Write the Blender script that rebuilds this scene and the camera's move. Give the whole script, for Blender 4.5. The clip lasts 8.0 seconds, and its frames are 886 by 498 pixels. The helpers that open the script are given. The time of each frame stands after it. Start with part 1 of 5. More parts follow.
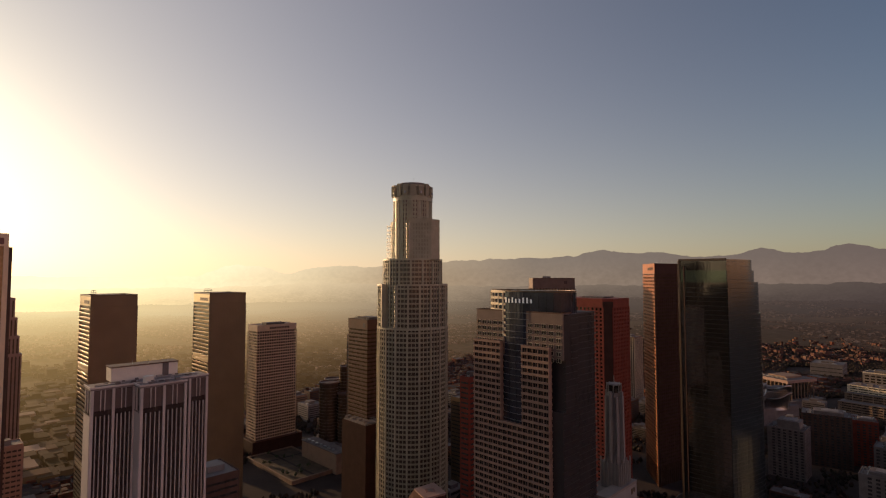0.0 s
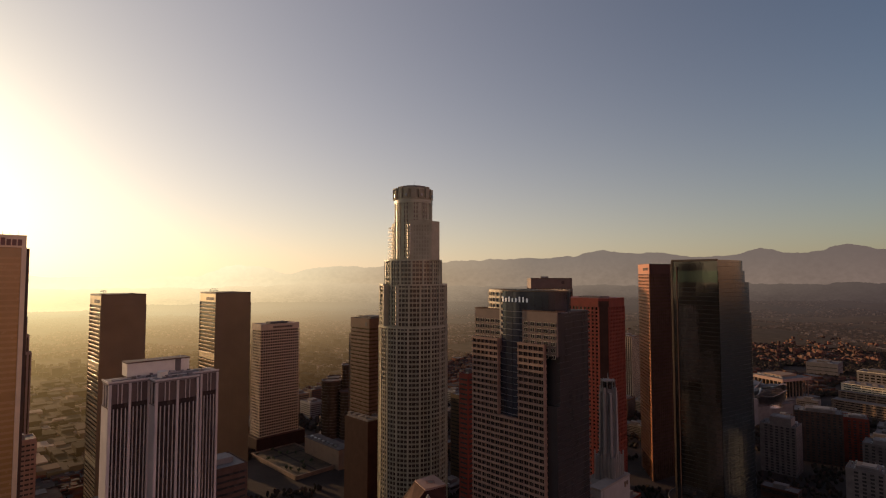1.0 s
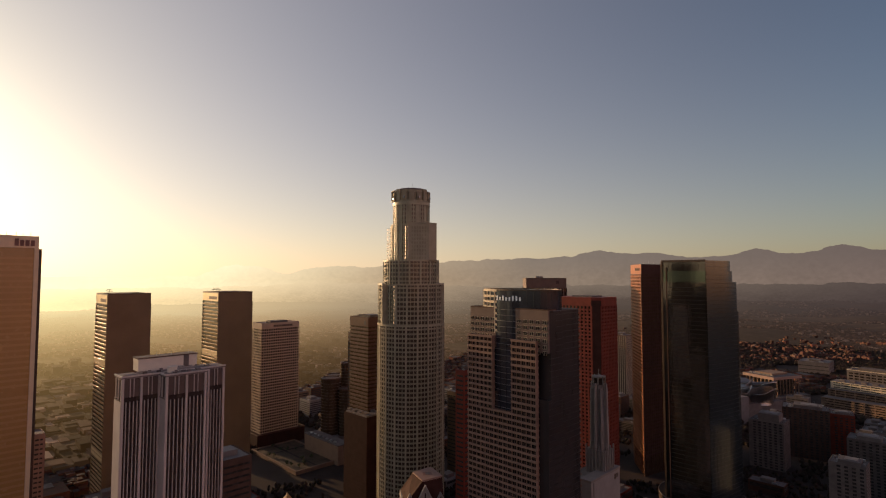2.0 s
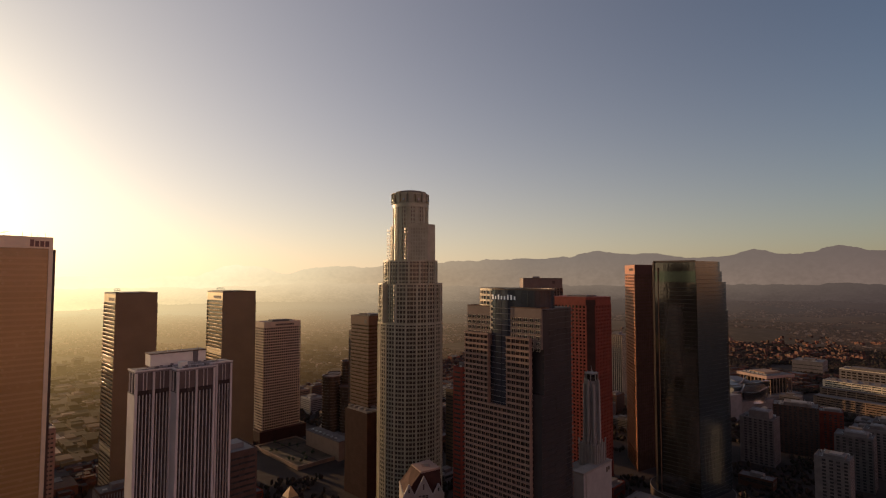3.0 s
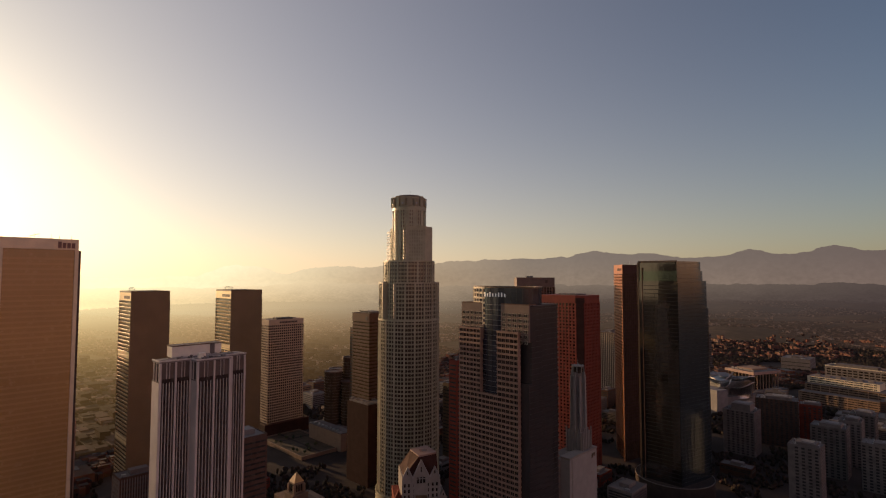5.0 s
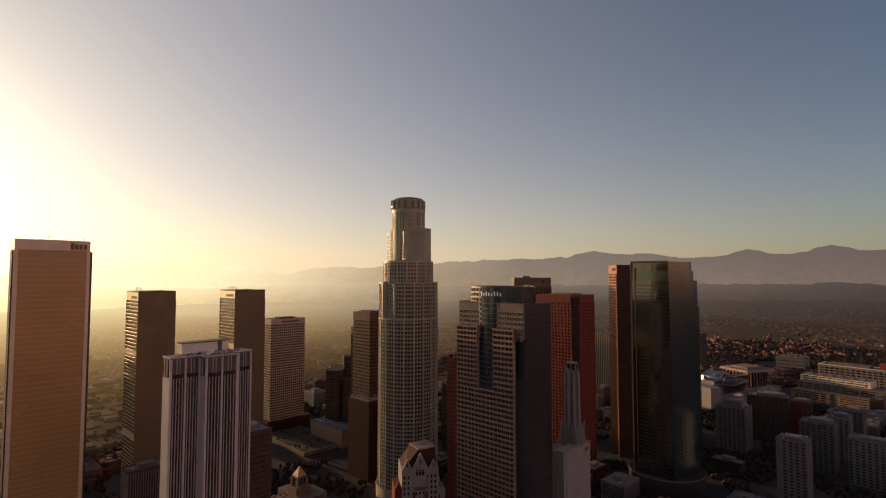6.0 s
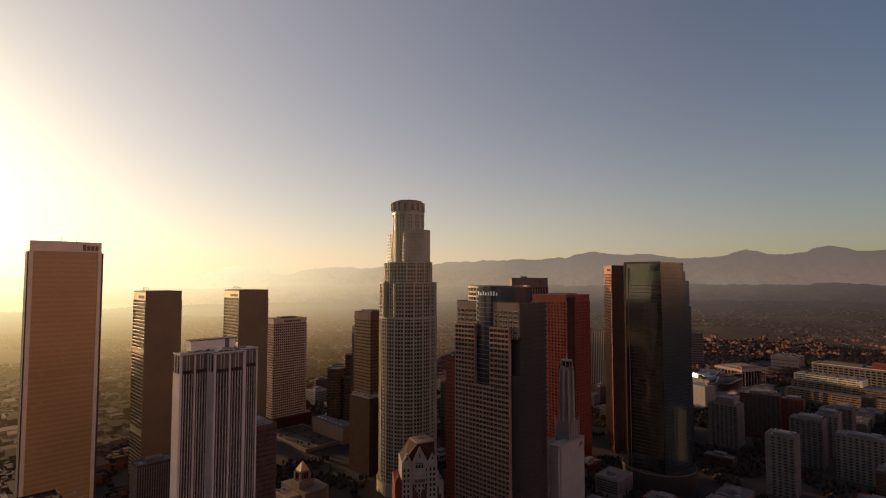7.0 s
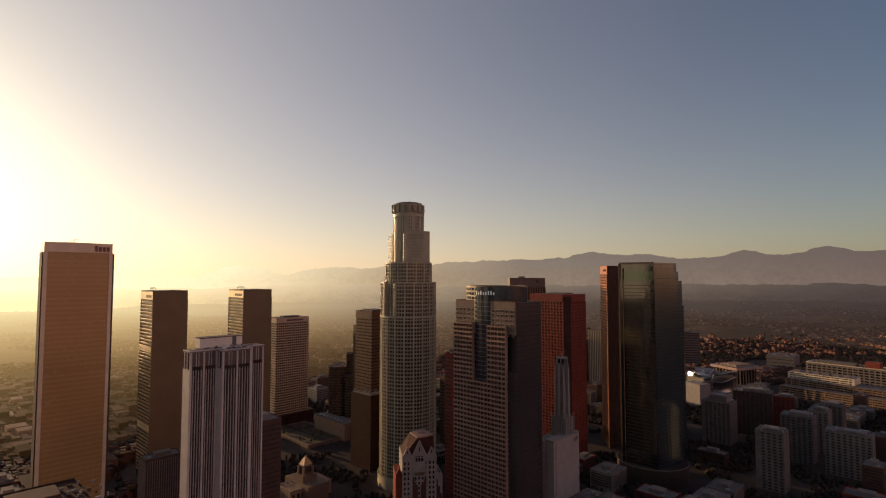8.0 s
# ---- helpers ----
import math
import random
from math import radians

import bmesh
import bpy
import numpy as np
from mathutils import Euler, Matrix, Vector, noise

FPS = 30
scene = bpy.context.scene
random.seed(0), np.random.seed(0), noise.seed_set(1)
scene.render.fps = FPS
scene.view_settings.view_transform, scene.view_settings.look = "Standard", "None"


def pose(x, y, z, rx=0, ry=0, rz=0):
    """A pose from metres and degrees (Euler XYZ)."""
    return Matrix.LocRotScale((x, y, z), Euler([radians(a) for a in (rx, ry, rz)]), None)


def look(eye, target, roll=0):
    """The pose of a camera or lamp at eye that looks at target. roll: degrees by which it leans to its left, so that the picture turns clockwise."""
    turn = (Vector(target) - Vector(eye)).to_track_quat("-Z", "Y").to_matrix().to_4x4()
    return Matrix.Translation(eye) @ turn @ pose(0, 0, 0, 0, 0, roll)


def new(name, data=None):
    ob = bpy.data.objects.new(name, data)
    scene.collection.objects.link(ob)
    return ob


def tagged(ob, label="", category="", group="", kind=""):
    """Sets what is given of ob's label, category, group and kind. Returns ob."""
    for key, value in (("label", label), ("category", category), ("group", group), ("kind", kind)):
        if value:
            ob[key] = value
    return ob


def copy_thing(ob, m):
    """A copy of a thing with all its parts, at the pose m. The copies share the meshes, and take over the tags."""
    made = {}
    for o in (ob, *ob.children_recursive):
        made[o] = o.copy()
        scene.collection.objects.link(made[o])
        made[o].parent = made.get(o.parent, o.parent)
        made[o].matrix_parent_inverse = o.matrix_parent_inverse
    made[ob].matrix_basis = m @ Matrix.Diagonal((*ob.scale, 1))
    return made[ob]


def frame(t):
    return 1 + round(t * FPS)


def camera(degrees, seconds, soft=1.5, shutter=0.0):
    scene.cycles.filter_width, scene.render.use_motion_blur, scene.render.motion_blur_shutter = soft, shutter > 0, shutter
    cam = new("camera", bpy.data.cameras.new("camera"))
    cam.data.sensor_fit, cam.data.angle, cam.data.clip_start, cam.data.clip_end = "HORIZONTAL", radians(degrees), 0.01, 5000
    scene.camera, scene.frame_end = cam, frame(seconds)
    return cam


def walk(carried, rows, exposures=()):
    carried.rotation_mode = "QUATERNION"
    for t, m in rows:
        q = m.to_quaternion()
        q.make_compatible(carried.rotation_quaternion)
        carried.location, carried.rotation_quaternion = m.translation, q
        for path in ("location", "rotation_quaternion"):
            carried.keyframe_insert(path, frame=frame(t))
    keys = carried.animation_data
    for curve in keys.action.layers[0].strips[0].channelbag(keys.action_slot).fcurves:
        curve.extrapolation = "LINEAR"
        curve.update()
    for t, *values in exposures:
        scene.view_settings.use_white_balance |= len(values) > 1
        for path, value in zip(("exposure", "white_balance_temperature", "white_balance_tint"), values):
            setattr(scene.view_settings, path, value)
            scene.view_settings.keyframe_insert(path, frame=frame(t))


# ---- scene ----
cam = camera(80.0, 8.0, soft=1.15)
EYE = 229.0
ROWS = [
    (0.0, -0.15, 0.13, -0.04, -0.0, 3.002, 0.0),
    (0.5, -0.0, -7.01, -0.02, 0.083, 3.012, -0.001),
    (1.0, 0.24, -14.33, -0.05, 0.024, 3.017, -0.003),
    (1.5, 0.55, -21.79, -0.13, -0.133, 3.015, -0.01),
    (3.0, 1.83, -44.94, -0.56, -0.3, 3.045, -0.09),
    (3.5, 2.33, -52.86, -0.75, -0.323, 3.053, -0.114),
    (4.0, 2.85, -60.85, -0.94, -0.348, 3.048, -0.116),
    (4.5, 3.38, -68.9, -1.13, -0.393, 3.044, -0.105),
    (6.0, 4.88, -93.26, -1.62, -0.489, 3.087, -0.003),
    (6.5, 5.32, -101.4, -1.73, -0.513, 3.112, 0.006),
    (7.0, 5.7, -109.52, -1.8, -0.522, 3.131, -0.004),
    (7.5, 6.03, -117.61, -1.83, -0.519, 3.139, -0.016),
    (8.0, 6.28, -125.65, -1.8, -0.535, 3.135, -0.02),
]
walk(cam, [(t, pose(x, y, EYE + z, 90 + pitch, roll, yaw)) for t, x, y, z, yaw, pitch, roll in ROWS])
# ---- light ----
SUN_AZ, SUN_EL = radians(-51.5), radians(6.8)      # azimuth counted from straight ahead, to the right
SUN = Vector((math.sin(SUN_AZ) * math.cos(SUN_EL), math.cos(SUN_AZ) * math.cos(SUN_EL), math.sin(SUN_EL)))


def nd(nt, kind, **vals):
    n = nt.nodes.new(kind)
    for k, v in vals.items():
        n.inputs[k.replace("_", " ")].default_value = v
    return n


def math_node(nt, op, a, b=0.5, c=0.5):
    n = nt.nodes.new("ShaderNodeMath")
    n.operation = op
    for i, v in enumerate((a, b, c)):
        if isinstance(v, (int, float)):
            n.inputs[i].default_value = v
        else:
            nt.links.new(v, n.inputs[i])
    return n.outputs[0]


def ramp(nt, fac, stops):
    n = nt.nodes.new("ShaderNodeValToRGB")
    el = n.color_ramp.elements
    while len(el) < len(stops):
        el.new(0.5)
    for e, (p, c) in zip(el, stops):
        e.position, e.color = p, (*c, 1)
    nt.links.new(fac, n.inputs[0])
    return n.outputs[0]


def mix(nt, mode, fac, a, b):
    n = nt.nodes.new("ShaderNodeMix")
    n.data_type, n.blend_type = "RGBA", mode
    for sock, v in ((n.inputs[0], fac), (n.inputs[6], a), (n.inputs[7], b)):
        if hasattr(v, "links"):
            nt.links.new(v, sock)
        else:
            sock.default_value = (*v, 1) if isinstance(v, tuple) else v
    return n.outputs[2]


world = bpy.data.worlds.new("sky")
scene.world = world
world.use_nodes = True
wt = world.node_tree
sky = wt.nodes.new("ShaderNodeTexSky")
sky.sky_type, sky.sun_disc = "NISHITA", False
sky.sun_elevation, sky.sun_rotation = SUN_EL, SUN_AZ
sky.altitude, sky.air_density, sky.dust_density, sky.ozone_density = 200, 1.0, 1.5, 2.0
bg = wt.nodes["Background"]
coord = wt.nodes.new("ShaderNodeTexCoord")
to_sun = wt.nodes.new("ShaderNodeVectorMath")
to_sun.operation = "DOT_PRODUCT"
wt.links.new(coord.outputs["Generated"], to_sun.inputs[0])
to_sun.inputs[1].default_value = SUN
near_sun = math_node(wt, "MULTIPLY_ADD", to_sun.outputs["Value"], 0.5, 0.5)
split = wt.nodes.new("ShaderNodeSeparateXYZ")
wt.links.new(coord.outputs["Generated"], split.inputs[0])
lowness = math_node(wt, "POWER", math_node(wt, "SUBTRACT", 1.0, math_node(wt, "MAXIMUM", split.outputs[2], 0.0)), 9.0)
hazy = math_node(wt, "POWER", math_node(wt, "SUBTRACT", 1.0, math_node(wt, "MAXIMUM", split.outputs[2], 0.0)), 4.0)
# clear sky; the rosy dusk opposite the sun is raised as added fill
dusk = ramp(wt, near_sun, ((0.0, (0.40, 0.165, 0.143)), (0.17, (0.38, 0.156, 0.128)), (0.31, (0.105, 0.092, 0.096)), (0.50, (0.074, 0.084, 0.100)), (1.0, (0.040, 0.042, 0.048))))
total = mix(wt, "MULTIPLY", 1.0, sky.outputs[0], dusk)
# dusty evening air: wide and narrow lobes of brightness round the sun, and a warm band along the horizon
for power, colour, band in ((3.2, (0.275, 0.235, 0.235), False), (16.0, (0.27, 0.235, 0.150), False), (90.0, (0.50, 0.41, 0.18), False), (2.0, (0.29, 0.21, 0.10), True), (1.35, (0.41, 0.315, 0.223), "wide")):
    f = math_node(wt, "POWER", near_sun, power)
    if band:
        f = math_node(wt, "MULTIPLY", f, lowness if band is True else hazy)
    total = mix(wt, "ADD", 1.0, total, mix(wt, "MIX", f, (0.0, 0.0, 0.0), colour))
total = mix(wt, "MULTIPLY", lowness, total, (0.985, 0.94, 0.88))
wt.links.new(total, bg.inputs[0])
bg.inputs[1].default_value = 1.0
sun = new("sun", bpy.data.lights.new("sun", "SUN"))
sun.data.energy, sun.data.angle, sun.data.color = 3.7, radians(0.6), (1.0, 0.61, 0.32)
sun.matrix_world = look(SUN * 1000, (0, 0, 0))

# ---- materials ----


def material(name, base, rough=0.6, metal=0.0, vary=0.25, scale=0.15, bump=0.0, spec=0.5, piece=0.0, fine=2.0, second=None, panes=None, streak=0.0):
    """A procedural surface: large stains and fine grain on a base colour, with some difference from piece to piece."""
    m = bpy.data.materials.new(name)
    m.use_nodes = True
    nt = m.node_tree
    p = nt.nodes["Principled BSDF"]
    p.inputs["Roughness"].default_value, p.inputs["Metallic"].default_value = rough, metal
    p.inputs["Specular IOR Level"].default_value = spec
    geo = nt.nodes.new("ShaderNodeNewGeometry")
    big, small = nd(nt, "ShaderNodeTexNoise", Scale=scale, Detail=4.0), nd(nt, "ShaderNodeTexNoise", Scale=fine, Detail=5.0)
    for n in (big, small):
        nt.links.new(geo.outputs["Position"], n.inputs["Vector"])
    if streak:
        # panes that bow from floor to floor draw reflections out upright
        draw = nt.nodes.new("ShaderNodeVectorMath")
        draw.operation = "MULTIPLY"
        draw.inputs[1].default_value = (1.0, 1.0, streak)
        nt.links.new(geo.outputs["Position"], draw.inputs[0])
        nt.links.new(draw.outputs[0], big.inputs["Vector"])
    f = math_node(nt, "ADD", math_node(nt, "MULTIPLY", big.outputs[0], 0.65), math_node(nt, "MULTIPLY", small.outputs[0], 0.35))
    if piece:
        info = nt.nodes.new("ShaderNodeObjectInfo")
        f = math_node(nt, "ADD", f, math_node(nt, "MULTIPLY", math_node(nt, "SUBTRACT", info.outputs["Random"], 0.5), piece))
    lo = tuple(max(0.0, c * (1 - vary)) for c in base)
    hi = second or tuple(min(1.0, c * (1 + vary)) for c in base)
    col = ramp(nt, f, ((0.3, lo), (0.7, hi)))
    if panes:
        # blinds, tints and lights off: each window of the grid differs a little
        snap = nt.nodes.new("ShaderNodeVectorMath")
        snap.operation = "SNAP"
        snap.inputs[1].default_value = panes
        nt.links.new(geo.outputs["Position"], snap.inputs[0])
        rnd = nt.nodes.new("ShaderNodeTexWhiteNoise")
        nt.links.new(snap.outputs[0], rnd.inputs["Vector"])
        blind = math_node(nt, "POWER", rnd.outputs["Value"], 5.0)
        col = mix(nt, "MIX", math_node(nt, "MULTIPLY", blind, 0.4), col, (0.14, 0.11, 0.085))
    nt.links.new(col, p.inputs["Base Color"])
    nt.links.new(math_node(nt, "ADD", math_node(nt, "MULTIPLY", small.outputs[0], rough * 0.4), rough * 0.8), p.inputs["Roughness"])
    if bump:
        b = nt.nodes.new("ShaderNodeBump")
        b.inputs["Strength"].default_value, b.inputs["Distance"].default_value = bump, 0.3
        nt.links.new(big.outputs[0] if rough < 0.2 else small.outputs[0], b.inputs["Height"])
        nt.links.new(b.outputs[0], p.inputs["Normal"])
    return m


M = dict(
    dark_glass=material("dark glass", (0.020, 0.016, 0.013), 0.10, vary=0.4, scale=0.3, bump=0.05, spec=0.7, fine=1.0, panes=(2.6, 2.6, 3.9)),
    plain_glass=material("dusty window glass", (0.022, 0.019, 0.016), 0.32, vary=0.4, scale=0.3, spec=0.5, fine=1.0, panes=(2.6, 2.6, 3.2)),
    bronze_glass=material("bronze glass", (0.075, 0.046, 0.026), 0.24, vary=0.4, scale=0.3, bump=0.05, spec=0.7, fine=1.0, panes=(3.0, 3.0, 3.9)),
    mirror_glass=material("mirror glass", (0.165, 0.150, 0.135), 0.07, metal=0.9, vary=0.3, scale=0.25, bump=0.12, fine=0.6, streak=0.3),
    green_glass=material("green glass", (0.15, 0.18, 0.13), 0.10, metal=0.75, vary=0.2, scale=0.25, bump=0.05),
    warm_bronze=material("dark bronze panel", (0.49, 0.282, 0.105), 0.4, metal=0.15, vary=0.14, scale=0.02, piece=0.10),
    amber_glass=material("brown bronze glass", (0.46, 0.262, 0.095), 0.26, vary=0.16, scale=0.02, spec=0.7, fine=0.3),
    dark_joint=material("dark metal joint", (0.022, 0.019, 0.017), 0.45, metal=0.3, vary=0.2),
    flank_glass=material("dull flank glass", (0.050, 0.042, 0.041), 0.20, vary=0.4, scale=0.12, bump=0.15, spec=0.6, streak=0.25),
    # low-sun glow on the twin towers' left bands, put into the colour
    sunlit_panel=material("pale sunlit panel", (0.78, 0.62, 0.40), 0.38, metal=0.55, vary=0.12, scale=0.2),
    polished_granite=material("polished grey granite", (0.425, 0.395, 0.27), 0.42, vary=0.18, piece=0.12, spec=0.4),
    # brown stone darkened in place of shade that doesn't fall on the blocks
    darkened_stone=material("darkened brown stone", (0.050, 0.023, 0.017), 0.85, vary=0.2, bump=0.1, spec=0.1),
    maroon=material("dark maroon stone", (0.078, 0.041, 0.032), 0.8, vary=0.2, bump=0.1, piece=0.1, spec=0.1),
    top_glass=material("brown upper glazing", (0.125, 0.09, 0.08), 0.35, vary=0.25, scale=0.2, panes=(1.9, 1.9, 3.9)),
    dark_bronze=material("dark bronze cladding", (0.20, 0.133, 0.070), 0.6, vary=0.15, scale=0.05, piece=0.05),
    rose_stone=material("rose brown stone", (0.33, 0.205, 0.16), 0.6, vary=0.18, bump=0.1, piece=0.1),
    gilt_spandrel=material("gilded bronze spandrel", (0.34, 0.20, 0.085), 0.3, metal=0.5, vary=0.2, piece=0.15),
    sill_bronze=material("sunlit bronze sill", (0.34, 0.22, 0.10), 0.6, metal=0.25, vary=0.3, scale=0.4, piece=0.3),
    deep_window=material("dark recessed window glass", (0.022, 0.016, 0.013), 0.6, vary=0.4, spec=0.12, panes=(2.2, 2.2, 3.9)),
    # pale base of the studs that stand in for sun glints on windows
    stud_glass=material("pale glinting glass", (0.42, 0.36, 0.26), 0.46, vary=0.3, spec=0.7),
    band_steel=material("blue-grey steel band", (0.20, 0.20, 0.21), 0.38, metal=0.3, vary=0.15, scale=0.05),
    flank_pale=material("grey reflecting flank glass", (0.135, 0.178, 0.200), 0.17, metal=0.88, vary=0.35, scale=0.35, bump=0.55, fine=0.5, streak=0.08),
    dull_granite=material("tan granite", (0.185, 0.118, 0.088), 0.6, vary=0.2, bump=0.1, piece=0.1),
    umber=material("umber plaster", (0.110, 0.070, 0.054), 0.8, vary=0.25, bump=0.1, piece=0.1, spec=0.15),
    slate_glass=material("slate blue glass", (0.058, 0.064, 0.086), 0.16, metal=0.5, vary=0.35, scale=0.12, bump=0.05, spec=0.8, fine=0.8),
    smoky_glass=material("smoky glass", (0.070, 0.052, 0.036), 0.14, vary=0.4, scale=0.3, bump=0.06, spec=0.8, fine=1.0, panes=(2.6, 2.6, 4.0)),
    dark_stone=material("dark polished stone", (0.125, 0.080, 0.044), 0.38, vary=0.3, piece=0.1),
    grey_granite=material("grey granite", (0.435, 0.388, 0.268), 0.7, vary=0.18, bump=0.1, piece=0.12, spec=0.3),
    # darker copy of the granite: shade of set-back parts put into the colour
    shaded_granite=material("shaded grey granite", (0.355, 0.315, 0.216), 0.7, vary=0.2, bump=0.1, piece=0.15, spec=0.3),
    matt_glass=material("dull window glass", (0.05, 0.04, 0.03), 0.5, vary=0.4, scale=0.3, spec=0.35, panes=(2.6, 2.6, 3.8)),
    tan_granite=material("mauve tan granite", (0.34, 0.222, 0.165), 0.75, vary=0.2, bump=0.1, piece=0.12, spec=0.15),
    red_granite=material("red granite", (0.235, 0.052, 0.035), 0.6, vary=0.22, bump=0.1, piece=0.12, spec=0.2),
    rust_granite=material("rust brown granite", (0.42, 0.150, 0.062), 0.4, vary=0.2, bump=0.1, piece=0.12),
    brown_stone=material("brown stone", (0.110, 0.054, 0.034), 0.6, vary=0.22, bump=0.1, piece=0.15, spec=0.3),
    cream=material("cream precast concrete", (0.68, 0.57, 0.40), 0.7, vary=0.15, bump=0.1, piece=0.1),
    sand_precast=material("sand-coloured precast concrete", (0.55, 0.405, 0.275), 0.7, vary=0.15, bump=0.1, piece=0.1),
    ivory=material("ivory stucco", (0.31, 0.28, 0.255), 0.75, vary=0.12, bump=0.12, piece=0.08),
    fin_glass=material("brown window glass", (0.050, 0.036, 0.031), 0.16, vary=0.3, scale=0.2, bump=0.05, spec=0.7, fine=1.0, panes=(1.9, 1.9, 3.9)),
    white_wall=material("white painted concrete", (0.80, 0.72, 0.585), 0.7, vary=0.12, bump=0.1, piece=0.08),
    column_white=material("pale travertine cladding", (0.84, 0.64, 0.42), 0.5, vary=0.12, piece=0.08),
    mullion=material("pale aluminium fin", (0.60, 0.525, 0.47), 0.6, vary=0.14, piece=0.1),
    fin_paint=material("weathered white concrete", (0.60, 0.525, 0.47), 0.7, vary=0.16, scale=0.08, bump=0.1, piece=0.08),
    pale_roof=material("pale gravel roof", (0.21, 0.175, 0.16), 0.8, vary=0.35, scale=0.12, bump=0.2, fine=0.8),
    pale_paint=material("dulled pale paint", (0.225, 0.203, 0.19), 0.75, vary=0.2, bump=0.1, piece=0.1),
    concrete=material("weathered concrete", (0.190, 0.160, 0.143), 0.85, vary=0.3, bump=0.15, piece=0.25, spec=0.15),
    roofing=material("grey roofing", (0.145, 0.123, 0.112), 0.8, vary=0.4, scale=0.08, bump=0.1, piece=0.4),
    steel=material("galvanised steel", (0.38, 0.37, 0.36), 0.4, metal=0.8, vary=0.2),
    brick=material("red brick", (0.20, 0.052, 0.034), 0.85, vary=0.3, bump=0.2, piece=0.1, spec=0.15),
    limestone=material("pale limestone", (0.255, 0.225, 0.20), 0.75, vary=0.15, bump=0.15, piece=0.08),
    tile_roof=material("brown roof tiles", (0.060, 0.026, 0.019), 0.8, spec=0.1, vary=0.3, bump=0.2),
    lawn=material("dry roof garden lawn", (0.085, 0.060, 0.034), 0.9, vary=0.5, scale=0.12, bump=0.3),
    foliage=material("foliage", (0.045, 0.055, 0.022), 0.85, vary=0.5, scale=0.05),
    asphalt=material("asphalt and yards", (0.060, 0.044, 0.036), 0.9, spec=0.15, vary=0.5, scale=0.012, bump=0.1, fine=0.3),
    plaster=material("sunned plaster", (0.26, 0.165, 0.105), 0.8, vary=0.25, piece=0.5),
    sign_dark=material("dark sign", (0.07, 0.04, 0.03), 0.5),
    sign_red=material("red brown sign", (0.20, 0.085, 0.06), 0.5),
    sign_white=material("lit white sign", (0.8, 0.8, 0.8), 0.5),
    gold=material("gilded tile", (0.55, 0.32, 0.12), 0.45, vary=0.3),
    metal_hall=material("brushed steel sheet", (0.30, 0.285, 0.27), 0.28, metal=0.9, vary=0.15),
)

# the tower's name sign is lit from within
glow = M["sign_white"].node_tree.nodes["Principled BSDF"]
glow.inputs["Emission Color"].default_value, glow.inputs["Emission Strength"].default_value = (1.0, 0.95, 0.88, 1), 0.10

# ---- builders ----
MESHES = {}


def link(name, mesh, parent, label=""):
    ob = new(name, mesh)
    if parent is not None:
        ob.parent = parent
    if label:
        ob["label"] = label
    return ob


def part(name, bm, mat, parent, label=""):
    me = bpy.data.meshes.new(name)
    bm.to_mesh(me)
    bm.free()
    me.materials.append(M[mat])
    return link(name, me, parent, label)


def poly_mesh(name, verts, faces, mat):
    me = bpy.data.meshes.new(name)
    me.from_pydata(verts, [], faces)
    me.materials.append(M[mat])
    me.update()
    return me


def thing(name, label, category, x, y, z=0.0, turn=45.0, group="", kind=""):
    ob = new(name)
    ob.location, ob.rotation_euler = (x, y, z), (0, 0, radians(turn))
    return tagged(ob, label, category, group, kind)


def bx(parent, name, mat, x0, x1, y0, y1, z0, z1, label=""):
    """A box with slightly broken edges; boxes of one size share a mesh."""
    d = tuple(round(abs(v), 3) for v in (x1 - x0, y1 - y0, z1 - z0))
    key = (d, mat, "box")
    if key not in MESHES:
        bm = bmesh.new()
        bmesh.ops.create_cube(bm, size=1)
        bmesh.ops.scale(bm, vec=d, verts=bm.verts)
        if min(d) > 1.5:
            bmesh.ops.bevel(bm, geom=bm.edges[:], offset=0.12, segments=1, affect="EDGES")
        me = bpy.data.meshes.new(name)
        bm.to_mesh(me)
        bm.free()
        me.materials.append(M[mat])
        MESHES[key] = me
    ob = link(name, MESHES[key], parent, label)
    ob.location = ((x0 + x1) / 2, (y0 + y1) / 2, (z0 + z1) / 2)
    return ob


def prism(parent, name, mat, plan, z0, z1, label=""):
    """An upright prism on a plan drawn anticlockwise."""
    n = len(plan)
    verts = [(x, y, z0) for x, y in plan] + [(x, y, z1) for x, y in plan]
    faces = [tuple(range(n - 1, -1, -1)), tuple(range(n, 2 * n))] + [(i, (i + 1) % n, n + (i + 1) % n, n + i) for i in range(n)]
    return link(name, poly_mesh(name, verts, faces, mat), parent, label)


def arc(r, a0, a1, n, cx=0.0, cy=0.0, ry=None):
    ry = r if ry is None else ry
    return [(cx + r * math.cos(radians(a0 + (a1 - a0) * i / n)), cy + ry * math.sin(radians(a0 + (a1 - a0) * i / n))) for i in range(n + 1)]


def ring_mesh(name, mat, outer, inner, h):
    """A closed or open band between two outlines of equal count, h high, from z = 0."""
    n = len(outer)
    verts = [(x, y, z) for z in (0, h) for line in (outer, inner) for x, y in line]
    o0, i0, o1, i1 = 0, n, 2 * n, 3 * n
    faces = []
    for a in range(n - 1):
        b = a + 1
        faces += [(o0 + a, o0 + b, o1 + b, o1 + a), (i0 + b, i0 + a, i1 + a, i1 + b), (o1 + a, o1 + b, i1 + b, i1 + a), (o0 + b, o0 + a, i0 + a, i0 + b)]
    for a, flip in ((0, False), (n - 1, True)):
        q = (o0 + a, o1 + a, i1 + a, i0 + a)
        faces.append(q[::-1] if flip else q)
    return poly_mesh(name, verts, faces, mat)


